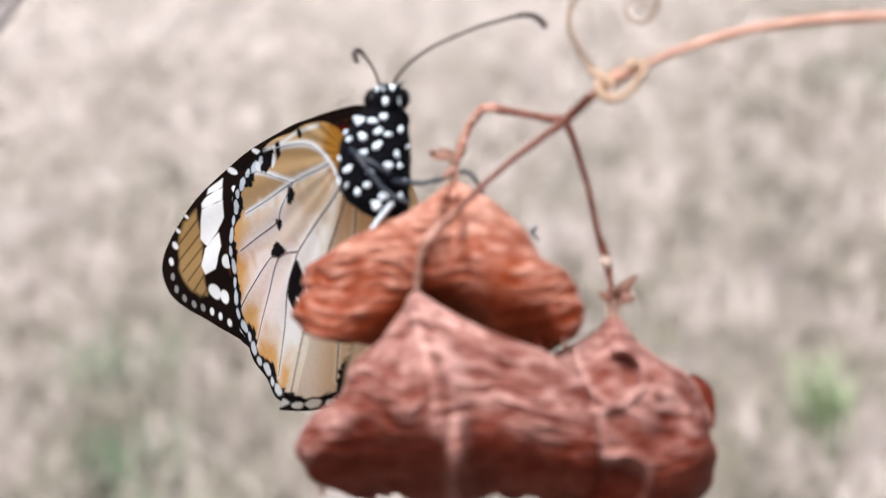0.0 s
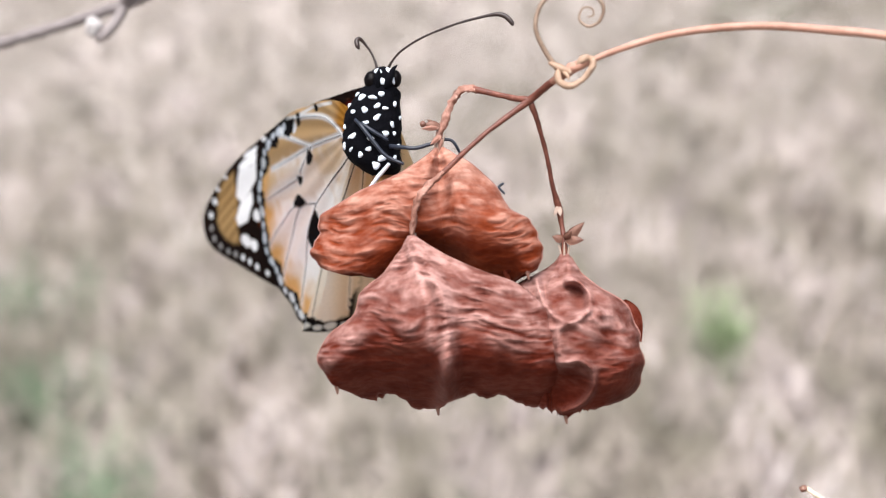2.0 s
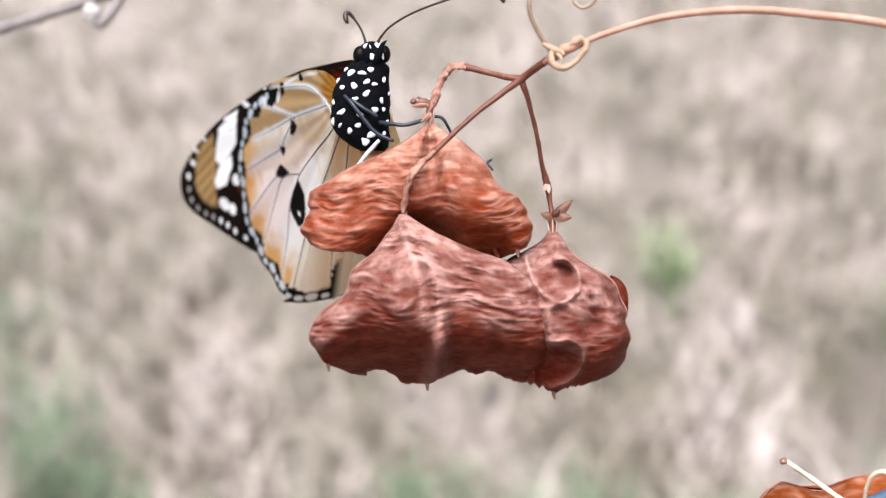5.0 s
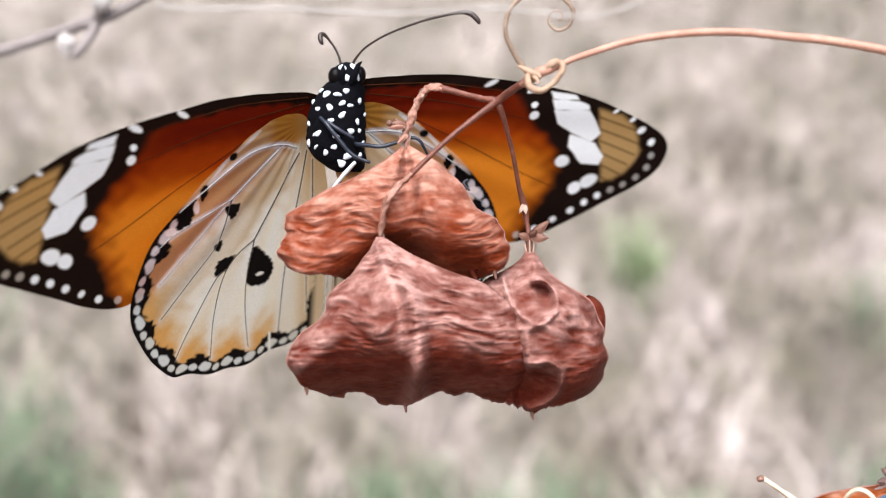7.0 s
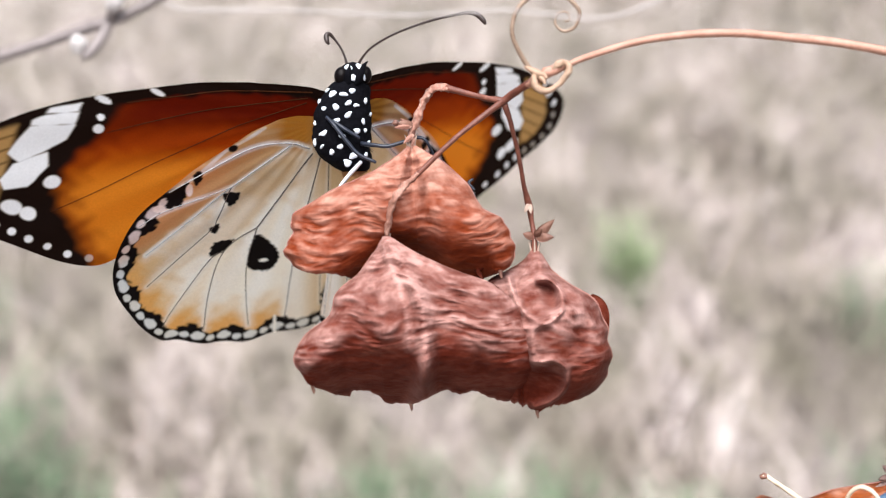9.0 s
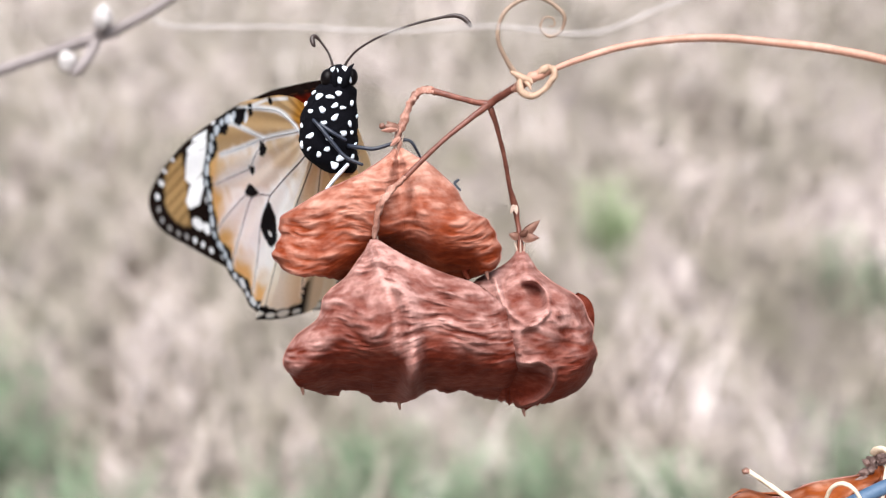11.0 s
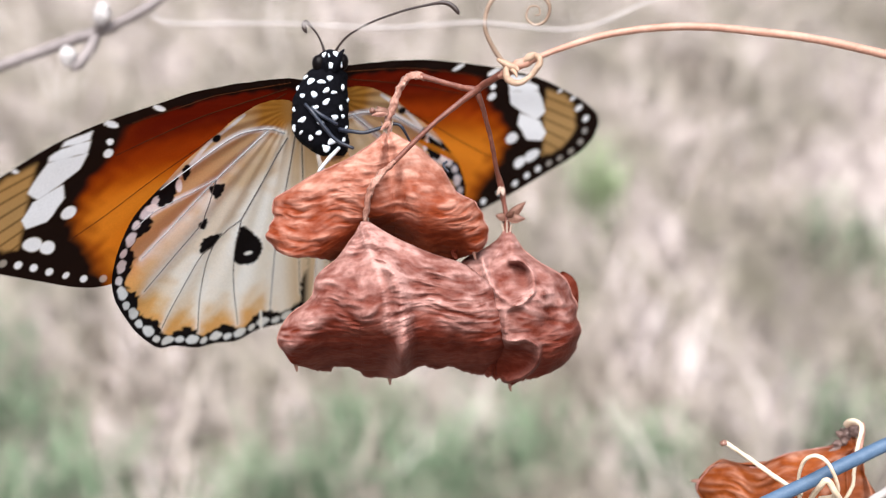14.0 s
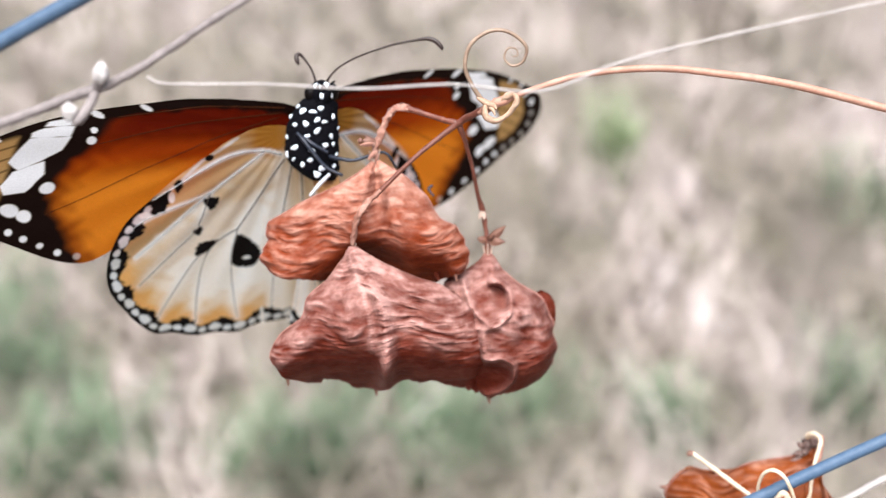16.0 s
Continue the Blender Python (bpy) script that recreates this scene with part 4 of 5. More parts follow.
def body():
    o = FLY
    thorax = part("thorax", loft(bmesh.new(), [(-12.8, 22.6, -6.2, 1.2, 1.1), (-13.0, 21.6, -6.3, 2.35, 2.15), (-13.35, 20.4, -6.5, 2.9, 2.8), (-13.8, 18.6, -6.7, 3.5, 3.4), (-13.9, 16.8, -6.8, 3.6, 3.6), (-14.0, 14.9, -6.8, 3.6, 3.5), (-13.65, 13.2, -6.8, 3.3, 3.2), (-12.9, 11.9, -6.7, 2.5, 2.7), (-12.4, 11.0, -6.7, 1.5, 1.9)], 36, 6, o, 0.25), FUR, FLY_ROOT, "black furry thorax with white spots")
    part("abdomen", loft(bmesh.new(), [(-12.7, 12.6, -7.4, 1.6, 1.6), (-12.2, 11.0, -7.8, 1.9, 1.9), (-11.0, 7.0, -8.6, 1.75, 1.8), (-9.6, 3.6, -9.4, 1.5, 1.6), (-8.4, 1.0, -10.0, 1.2, 1.2), (-7.8, -0.4, -10.2, 0.5, 0.5)], 24, 6, o, 0.1), AMBER, FLY_ROOT)
    head = part("head", ball(bmesh.new(), (-12.5, 22.6, -5.9), (1.95, 1.85, 1.8), o, 0.12), FUR, FLY_ROOT)
    part("eye", ball(bmesh.new(), (-13.85, 22.7, -5.4), (0.95, 1.2, 1.05), o), EYE, head, "glossy black compound eye")
    part("eye", ball(bmesh.new(), (-10.9, 22.9, -5.6), (0.75, 1.1, 0.95), o), EYE, head, "glossy black compound eye")
    part("palp", tube(bmesh.new(), [(-12.0, 21.6, -4.4), (-11.5, 22.6, -4.0), (-11.1, 23.7, -4.2), (-10.6, 24.4, -4.6)], [0.35, 0.45, 0.3, 0.08], 8, 5, o, 0.3), FUR, head)
    part("palp", tube(bmesh.new(), [(-12.9, 21.6, -4.4), (-12.9, 22.8, -4.0), (-12.8, 24.0, -4.4)], [0.35, 0.42, 0.1], 8, 5, o, 0.3), FUR, head)
    feeler = part("antenna", tube(bmesh.new(), [(-11.8, 24.1, -5.2), (-11.2, 25.0, -4.8), (-9.9, 26.2, -4.2), (-7.1, 27.6, -3.2), (-3.0, 28.9, -2.2), (0.6, 29.6, -1.4)], [0.2, 0.15, 0.14, 0.14, 0.15, 0.18], 8, 8, o), FEELER, FLY_ROOT)
    part("club", tube(bmesh.new(), [(0.4, 29.57, -1.4), (1.8, 29.7, -1.2), (2.8, 29.4, -1.1), (3.5, 28.7, -1.0), (3.7, 28.3, -1.0)], [0.18, 0.27, 0.32, 0.3, 0.18], 8, 8, o), FEELER, feeler)
    feeler = part("antenna", tube(bmesh.new(), [(-13.2, 24.1, -5.8), (-13.5, 25.2, -5.8), (-14.0, 26.3, -5.8), (-14.8, 27.4, -5.6)], [0.2, 0.15, 0.14, 0.15], 8, 8, o), FEELER, FLY_ROOT)
    part("club", tube(bmesh.new(), [(-14.7, 27.3, -5.6), (-15.3, 27.9, -5.4), (-15.7, 27.7, -5.2), (-15.6, 27.0, -5.0), (-15.4, 26.6, -5.0)], [0.16, 0.26, 0.32, 0.3, 0.16], 8, 8, o), FEELER, feeler)
    hair = bmesh.new()
    rnd = random.Random(9)
    for _ in range(420):
        v, a = rnd.uniform(11.6, 22.0), rnd.uniform(0, 2 * math.pi)
        mid, half, deep = (np.interp(v, [11, 13.2, 16.8, 20.4, 22], c) for c in ([-12.4, -13.65, -13.9, -13.4, -12.9], [1.5, 3.3, 3.6, 2.9, 1.6], [1.9, 3.2, 3.6, 2.9, 1.5]))
        p = Vector((mid + half * 0.96 * math.cos(a), v, -6.7 + deep * 0.96 * math.sin(a))) - Vector(o)
        d = Vector((math.cos(a), rnd.uniform(-0.9, 0.2), math.sin(a))).normalized() * rnd.uniform(0.35, 0.85)
        side = d.cross(Vector((0, 1, 0.3))).normalized() * 0.05
        hair.faces.new([hair.verts.new(q * MM) for q in (p - side, p + side, p + d)])
    tagged(part("fur", hair, FUR, thorax, "short black fur"), kind="stuff")
    legs = [([(-11.4, 14.3, -4.2), (-9.6, 14.0, -3.2), (-7.9, 13.9, -2.9), (-4.6, 14.9, -3.0)], [0.3, 0.26, 0.24, 0.22]), ([(-4.7, 14.9, -3.0), (-3.9, 14.8, -3.0), (-3.3, 14.2, -3.1), (-2.5, 12.7, -4.0)], [0.22, 0.2, 0.19, 0.14]),
            ([(-15.6, 17.5, -3.4), (-14.6, 16.4, -2.6), (-13.2, 14.6, -2.5), (-11.7, 12.9, -2.6), (-9.6, 11.9, -2.6)], [0.2, 0.27, 0.27, 0.24, 0.2]), ([(-14.8, 17.0, -3.0), (-13.4, 16.0, -2.7), (-11.6, 14.9, -3.0)], [0.2, 0.25, 0.2]), ([(2.3, 10.1, -8.4), (1.8, 9.6, -8.2), (2.5, 8.7, -7.4)], [0.16, 0.18, 0.12])]
    for pts, r in legs:
        part("leg", tube(bmesh.new(), pts, r, 8, 6, o, 0.15), LEG, FLY_ROOT, "slender blue-black leg")
    part("leg", tube(bmesh.new(), [(-11.4, 12.0, -3.2), (-12.2, 11.2, -3.8), (-12.9, 10.5, -4.2), (-14.2, 9.0, -5.0)], [0.22, 0.26, 0.26, 0.2], 8, 6, o), SPOT, FLY_ROOT, "pale striped leg")

    def front(u, v):
        """How far the thorax or head stands out at (u, v)."""
        best = None
        if v < 21.6:
            mid, half, deep, back = (np.interp(v, [11, 11.9, 13.2, 14.9, 16.8, 18.6, 20.4, 21.6], c) for c in ([-12.4, -12.9, -13.65, -14.0, -13.9, -13.8, -13.35, -13.0], [1.5, 2.5, 3.3, 3.6, 3.6, 3.5, 2.9, 2.35], [1.9, 2.7, 3.2, 3.5, 3.6, 3.4, 2.9, 2.15], [-6.7, -6.7, -6.8, -6.8, -6.8, -6.7, -6.5, -6.3]))
            x = max(-0.97, min(0.97, (u - mid) / half))
            best = (back + deep * math.sqrt(1 - x * x), Vector((x / half, 0, math.sqrt(1 - x * x) / deep)).normalized())
        else:
            x, y = (u + 12.5) / 1.8, (v - 22.7) / 1.8
            z = math.sqrt(max(0.05, 1 - x * x - y * y))
            best = (-5.9 + 1.85 * z, Vector((x, y, z)).normalized())
        return best

    dots = [(-13.0, 23.75, 0.45), (-11.6, 23.85, 0.38), (-12.3, 22.3, 0.62), (-11.0, 22.6, 0.55), (-10.9, 19.6, 0.4), (-11.2, 17.1, 0.42), (-12.9, 19.2, 0.36), (-10.6, 14.6, 0.36), (-15.7, 20.9, 0.35), (-14.97, 20.3, 0.46), (-13.51, 20.29, 0.46), (-12.44, 20.72, 0.42), (-15.97, 18.55, 0.4), (-14.46, 18.68, 0.46), (-12.95, 17.75, 0.56), (-14.29, 17.08, 0.36), (-11.98, 15.88, 0.46), (-10.95, 15.97, 0.42), (-10.4, 18.09, 0.4),
            (-17.21, 16.93, 0.4), (-16.09, 15.54, 0.48), (-17.25, 14.63, 0.54), (-13.67, 15.21, 0.44), (-16.24, 14.02, 0.4), (-15.04, 13.28, 0.36), (-13.93, 13.92, 0.5), (-12.41, 12.77, 0.54), (-10.9, 13.0, 0.36), (-13.11, 12.04, 0.5), (-11.98, 18.95, 0.3), (-16.7, 19.59, 0.32)]
    rnd = random.Random(5)
    for u, v, r in dots:
        r *= rnd.uniform(0.66, 1.0)
        w, nrm = front(u, v)
        turn = nrm.to_track_quat("Z", "Y").to_matrix() @ Matrix.Rotation(rnd.uniform(-0.9, 0.9), 3, "Z")
        bm = bmesh.new()
        long = rnd.uniform(1.1, 1.9)
        grid = []
        hub = bm.verts.new((Vector((u, v, w)) - Vector(o) + nrm * 0.17) * MM)
        for k, (q, h) in enumerate(((0.55, 0.15), (1.0, 0.03), (1.08, -0.2))):
            row = []
            for i in range(12):
                t = 2 * math.pi * i / 12
                ir = r * q * (1 + 0.2 * math.sin(2 * t + u * 9) + 0.12 * math.sin(3 * t + v * 7) + 0.1 * rnd.random())
                row.append(bm.verts.new((Vector((u, v, w)) - Vector(o) + turn @ Vector((ir * math.cos(t) / long ** 0.5, ir * math.sin(t) * long ** 0.5, h))) * MM))
            grid.append(row)
        for i in range(12):
            bm.faces.new((hub, grid[0][i], grid[0][(i + 1) % 12]))
            for r0, r1 in zip(grid, grid[1:]):
                bm.faces.new((r0[i], r1[i], r1[(i + 1) % 12], r0[(i + 1) % 12]))
        part("white_spot", bm, SPOT, head if v > 21.6 else thorax)


body()
FORE_LABEL, HIND_LABEL = "orange forewing with white band and black border", "cream hindwing with black spots and border"
near_fore = wing("forewing", FORE_EDGE, (-24.0, -6.0), fore_colours, FORE_VEINS, False, FLY_ROOT, FORE_LABEL, 110, -0.8, VEIN_DARK)
near_hind, near_lobe = wing("hindwing", HIND_EDGE, (-12.5, -15.0), hind_colours, HIND_VEINS, False, FLY_ROOT, HIND_LABEL, 100, 0.0, VEIN, 0.0, True)
far_fore = wing("forewing", FORE_EDGE, (-24.0, -6.0), fore_colours, FORE_VEINS, True, FLY_ROOT, FORE_LABEL, 110, -0.8, VEIN_DARK, 0.045)
far_hind, far_lobe = wing("hindwing", HIND_EDGE, (-12.5, -15.0), hind_colours, HIND_VEINS, True, FLY_ROOT, HIND_LABEL, 100, 0.0, VEIN, 0.0, True)


# ---- small things on the vine and pods ----
def leaf(bm, base, tip, half, bulge, origin, seed=0):
    """A small pointed dry leaf, cupped, with thickness."""
    b, t = Vector(base), Vector(tip)
    d = t - b
    side = d.cross(Vector((0.2, 0.1, 1))).normalized()
    up = side.cross(d).normalized()
    top, low = [], []
    n, m = 10, 6
    for lift, rows in ((0.05, top), (-0.05, low)):
        for i in range(n + 1):
            s = i / n
            width = half * math.sin(math.pi * min(1, 0.06 + 0.94 * s) ** 0.8) + 0.02
            row = []
            for j in range(m + 1):
                q = 2 * j / m - 1
                p = b + d * s + side * q * width + up * (bulge * (1 - q * q) * math.sin(math.pi * s) + lift + 0.08 * noise.noise(Vector((s * 5, q * 3, seed))))
                row.append(bm.verts.new((p - Vector(origin)) * MM))
            rows.append(row)
    for rows, turn in ((top, False), (low, True)):
        for i in range(n):
            for j in range(m):
                f = (rows[i][j], rows[i + 1][j], rows[i + 1][j + 1], rows[i][j + 1])
                bm.faces.new(f[::-1] if turn else f)
    edge = lambda r: [row[0] for row in r] + r[-1][1:] + [row[-1] for row in r[-2::-1]] + r[0][-2:0:-1]
    e0, e1 = edge(top), edge(low)
    for k in range(len(e0)):
        bm.faces.new((e0[k], e0[(k + 1) % len(e0)], e1[(k + 1) % len(e1)], e1[k]))
    return bm


def rolled(bm, line, radius, arc0, arc1, origin, seed=0):
    """A paper edge rolled along a line: part of a tube, between two angles, with thickness."""
    path = spline(line, 8)
    n = 14
    rows = []
    for i, p in enumerate(path):
        s = i / (len(path) - 1)
        d = Vector(path[min(i + 1, len(path) - 1)] - path[max(i - 1, 0)]).normalized()
        front = Vector((0, 0, 1))
        front = (front - d * front.dot(d)).normalized()
        side = d.cross(front)
        r = radius * (0.45 + 0.55 * math.sin(math.pi * (0.08 + 0.84 * s)))
        row = []
        for wall in (0, 0.1):
            for k in range(n + 1):
                a = math.radians(arc0 + (arc1 - arc0) * k / n)
                rr = r - wall + 0.16 * noise.noise(Vector((s * 7, a * 1.5, seed)))
                row.append(bm.verts.new((Vector(p) + (side * math.cos(a) + front * math.sin(a)) * rr - Vector(origin)) * MM))
        rows.append(row)
    m = n + 1
    for r0, r1 in zip(rows, rows[1:]):
        for k in range(n):
            bm.faces.new((r0[k], r0[k + 1], r1[k + 1], r1[k]))
            bm.faces.new((r0[m + k + 1], r0[m + k], r1[m + k], r1[m + k + 1]))
        bm.faces.new((r0[n], r0[m + n], r1[m + n], r1[n]))
        bm.faces.new((r0[m], r0[0], r1[0], r1[m]))
    return bm


def pod_details():
    o = (9.8, 1.2, -5.2)
    part("side_lobe", leaf(bmesh.new(), (16.8, -4.6, -7.4), (19.2, -9.6, -8.2), 1.5, 0.7, o, 4), PAPER, pod_c, "small rounded side lobe")
    part("side_lobe", leaf(bmesh.new(), (18.0, -11.9, -7.8), (17.7, -15.0, -8.0), 0.7, 0.4, o, 5), PAPER, pod_c, "small rounded side lobe")
    part("curled_hook", rolled(bmesh.new(), [(3.1, -2.2, -2.4), (2.7, -1.2, -2.2), (3.5, -0.4, -2.2), (4.5, -0.6, -2.3), (4.9, -1.7, -2.6)], 0.4, -60, 150, o, 6), PAPER, pod_c, "hooked dry remnant")
    for k, (a, b, h) in enumerate((((9.8, 2.6, -5.2), (12.2, 4.9, -4.4), 0.62), ((9.9, 2.7, -5.0), (12.1, 2.7, -4.0), 0.6), ((9.7, 2.7, -5.2), (8.3, 3.2, -4.6), 0.5), ((9.8, 2.9, -5.0), (10.6, 3.7, -3.6), 0.45))):
        part("bract", leaf(bmesh.new(), a, b, h, 0.25, o, k), BRACT, pod_c, "small dry brown bract")
    for k, (a, b) in enumerate((((9.2, 7.0, -4.9), (8.5, 5.7, -4.6)), ((9.2, 6.8, -4.9), (9.3, 5.6, -4.4)))):
        part("scale", leaf(bmesh.new(), a, b, 0.28, 0.1, o, k + 9), PALE, pod_c)
    o = (-5.3, 14.0, -2.4)
    part("bract", leaf(bmesh.new(), (-5.1, 16.3, -1.8), (-7.0, 16.5, -1.2), 0.55, 0.3, o, 3), BRACT, pod_a, "shrivelled dry bract")
    part("bract", leaf(bmesh.new(), (-5.2, 15.9, -1.8), (-6.6, 17.1, -1.4), 0.4, 0.2, o, 6), BRACT, pod_a, "shrivelled dry bract")
    part("bract", leaf(bmesh.new(), (-5.2, 16.2, -1.7), (-7.3, 15.9, -1.0), 0.35, 0.35, o, 8), STALK_END, pod_a, "shrivelled pale bract")
    part("bract", leaf(bmesh.new(), (-5.0, 15.2, -1.8), (-6.2, 14.0, -1.0), 0.3, 0.2, o, 9), STALK_END, pod_a, "shrivelled pale bract")
    part("withered_bud", ball(bmesh.new(), (-7.1, 16.5, -1.1), (0.36, 0.36, 0.36), o, 0.3), BRACT, pod_a, "tiny dark withered bud")
    o = (-8.2, 2.9, 1.2)
    for k, (a, b, h) in enumerate((((-8.1, 4.2, 2.0), (-9.1, 4.9, 2.2), 0.26), ((-8.1, 4.6, 2.2), (-8.7, 5.7, 2.4), 0.2), ((-7.9, 4.0, 2.0), (-7.5, 5.0, 2.4), 0.22))):
        part("scale", leaf(bmesh.new(), a, b, h, 0.12, o, k + 20), STALK_END, pod_b)
    o = (55.6, -26.0, -8.0)
    part("neck", tube(bmesh.new(), [(54.2, -29.2, -7.6), (54.6, -28.0, -7.6), (54.8, -26.9, -7.5), (55.3, -26.1, -7.4), (55.8, -25.3, -7.3)], [0.6, 0.65, 0.8, 0.65, 0.6], 14, 10, o, 1.5, 3), NECK, pod_d, "shrivelled dark brown neck")
    for k, (a, b, h) in enumerate((((54.0, -27.6, -6.8), (52.4, -27.6, -6.2), 0.5), ((54.2, -26.8, -6.7), (52.9, -25.9, -6.2), 0.45), ((55.0, -26.4, -6.6), (56.6, -26.0, -6.0), 0.45), ((54.0, -28.4, -6.8), (52.0, -28.6, -6.4), 0.4))):
        part("scale", leaf(bmesh.new(), a, b, h, 0.3, o, k + 40), NECK, pod_d)
    part("withered_tip", tube(bmesh.new(), [(36.0, -32.8, -8.0), (35.0, -32.7, -8.0), (34.2, -32.6, -8.0)], [0.55, 0.35, 0.12], 8, 6, o, 0.4, 5), BRACT, pod_d, "small dark withered tip")
    part("tendril", tube(bmesh.new(), [(54.3, -25.2, -6.2), (54.6, -24.5, -5.2), (55.2, -24.4, -4.2), (55.3, -24.9, -3.2), (54.8, -26.0, -2.4), (54.0, -27.4, -1.2), (53.3, -28.5, 0.2), (52.9, -29.8, 1.0), (52.6, -31.2, 1.4), (51.9, -32.9, 1.0), (51.1, -34.6, 0.0)], [0.4, 0.48, 0.5, 0.46, 0.38, 0.35, 0.34, 0.34, 0.34, 0.34, 0.26], 8, 8, o, 0.3, 0, 0.7), CREAM, pod_d, "cream tendril hanging over the wire")
    part("tendril", tube(bmesh.new(), [(55.9, -24.6, -4.6), (55.7, -25.6, -3.8), (55.0, -27.2, -2.6), (54.1, -28.8, -1.4)], [0.3, 0.28, 0.26, 0.2], 8, 8, o, 0.4, 2), STALK_END, pod_d, "thin pinkish tendril strand")
    part("tendril", tube(bmesh.new(), [(46.2, -33.5, 1.5), (45.3, -31.6, 2.6), (45.0, -29.0, 4.0), (45.3, -27.0, 5.2), (46.3, -26.2, 6.2), (47.6, -26.9, 6.6), (48.7, -28.8, 6.2), (49.4, -30.6, 5.4), (49.4, -32.0, 3.6), (48.0, -32.5, 2.4)], [0.3, 0.34, 0.36, 0.38, 0.4, 0.4, 0.4, 0.38, 0.34, 0.25], 8, 8, o, 0.2, 0, 0.6), CREAM, pod_d, "cream tendril looped round the wire")
    part("tendril", tube(bmesh.new(), [(46.8, -33.0, 2.0), (47.2, -30.4, 5.0), (47.9, -29.4, 5.8), (49.0, -31.0, 5.6), (50.2, -32.6, 4.0), (50.6, -33.6, 2.0)], [0.3, 0.36, 0.4, 0.4, 0.36, 0.25], 8, 8, o, 0.2), CREAM, pod_d, "cream tendril looped round the wire")
    part("dry_thread", tube(bmesh.new(), [(37.5, -26.6, -4.0), (38.2, -26.9, -3.8), (40.4, -28.4, -3.0), (43.2, -30.4, -1.8), (46.5, -32.6, 0.2)], [0.4, 0.3, 0.3, 0.3, 0.28], 8, 8, o, 0.3), CREAM, pod_d, "straight cream tendril with dark end")
    part("thread_end", ball(bmesh.new(), (37.6, -26.7, -3.9), (0.5, 0.38, 0.38), o, 0.4), BRACT, pod_d)


pod_details()


def twig():
    o = (-35.4, 22.3, 32.0)
    root = thing("bare_twig", o, "bare grey twig with pale buds near the wire", "twig")
    part("stem", tube(bmesh.new(), [(-75, 6.5, 42), (-50.4, 16.5, 36), (-42.7, 19.4, 34), (-39.1, 20.8, 33), (-35.4, 22.3, 32), (-31.9, 23.4, 32), (-28.5, 25.1, 32), (-24.5, 27.6, 32), (-19.2, 30.8, 33), (-5, 39, 35)], [0.6, 0.56, 0.54, 0.52, 0.56, 0.54, 0.46, 0.45, 0.42, 0.4], 10, 8, o, 0.25), TWIG, root)
    part("spur", tube(bmesh.new(), [(-33.0, 22.8, 32), (-33.6, 21.4, 32.4), (-34.6, 20.0, 32.8), (-35.2, 19.4, 33)], [0.5, 0.52, 0.6, 0.3], 9, 6, o, 0.3), TWIG, root)
    part("spur", tube(bmesh.new(), [(-33.0, 22.9, 32), (-32.6, 23.6, 32.8), (-32.1, 24.2, 33.4)], [0.45, 0.45, 0.4], 9, 6, o, 0.3), TWIG, root)
    for p, s in (((-35.5, 20.7, 33.2), (0.75, 0.95, 0.7)), ((-32.0, 24.6, 33.6), (0.8, 1.2, 0.75))):
        part("bud", ball(bmesh.new(), p, s, o, 0.3, p[0]), BUD, root, "pale downy bud")


twig()


def stray_stalks():
    """A pale straw crossing close to the lens, and a whitish stalk below the wire."""
    o = (0.0, 23.0, 35.0)
    root = thing("pale_straw", o, "pale dry straw hanging close before the vine", "straw", "stray straws")
    part("stem", tube(bmesh.new(), [(-27.0, 24.2, 35.0), (-24.7, 23.5, 35.0), (-14.8, 23.4, 35.0), (-5.0, 22.9, 35.0), (4.3, 23.3, 35.0), (13.6, 22.6, 35.0), (21.7, 25.5, 35.0), (33.3, 28.3, 35.0), (60, 34.0, 36.0)], [0.13] * 9, 8, 8, o, 0.3), STRAW_PALE, root)
    o = (60.0, -30.5, 0.0)
    root = thing("pale_straw", o, "whitish dry stalk under the blue wire", "straw", "stray straws")
    part("stem", tube(bmesh.new(), [(40, -46, -2), (54.0, -34.6, 0), (60.0, -31.0, 0), (66, -28.0, 0), (100, -13, 0)], [0.5] * 5, 8, 8, o, 0.3), STRAW_PALE, root)


stray_stalks()


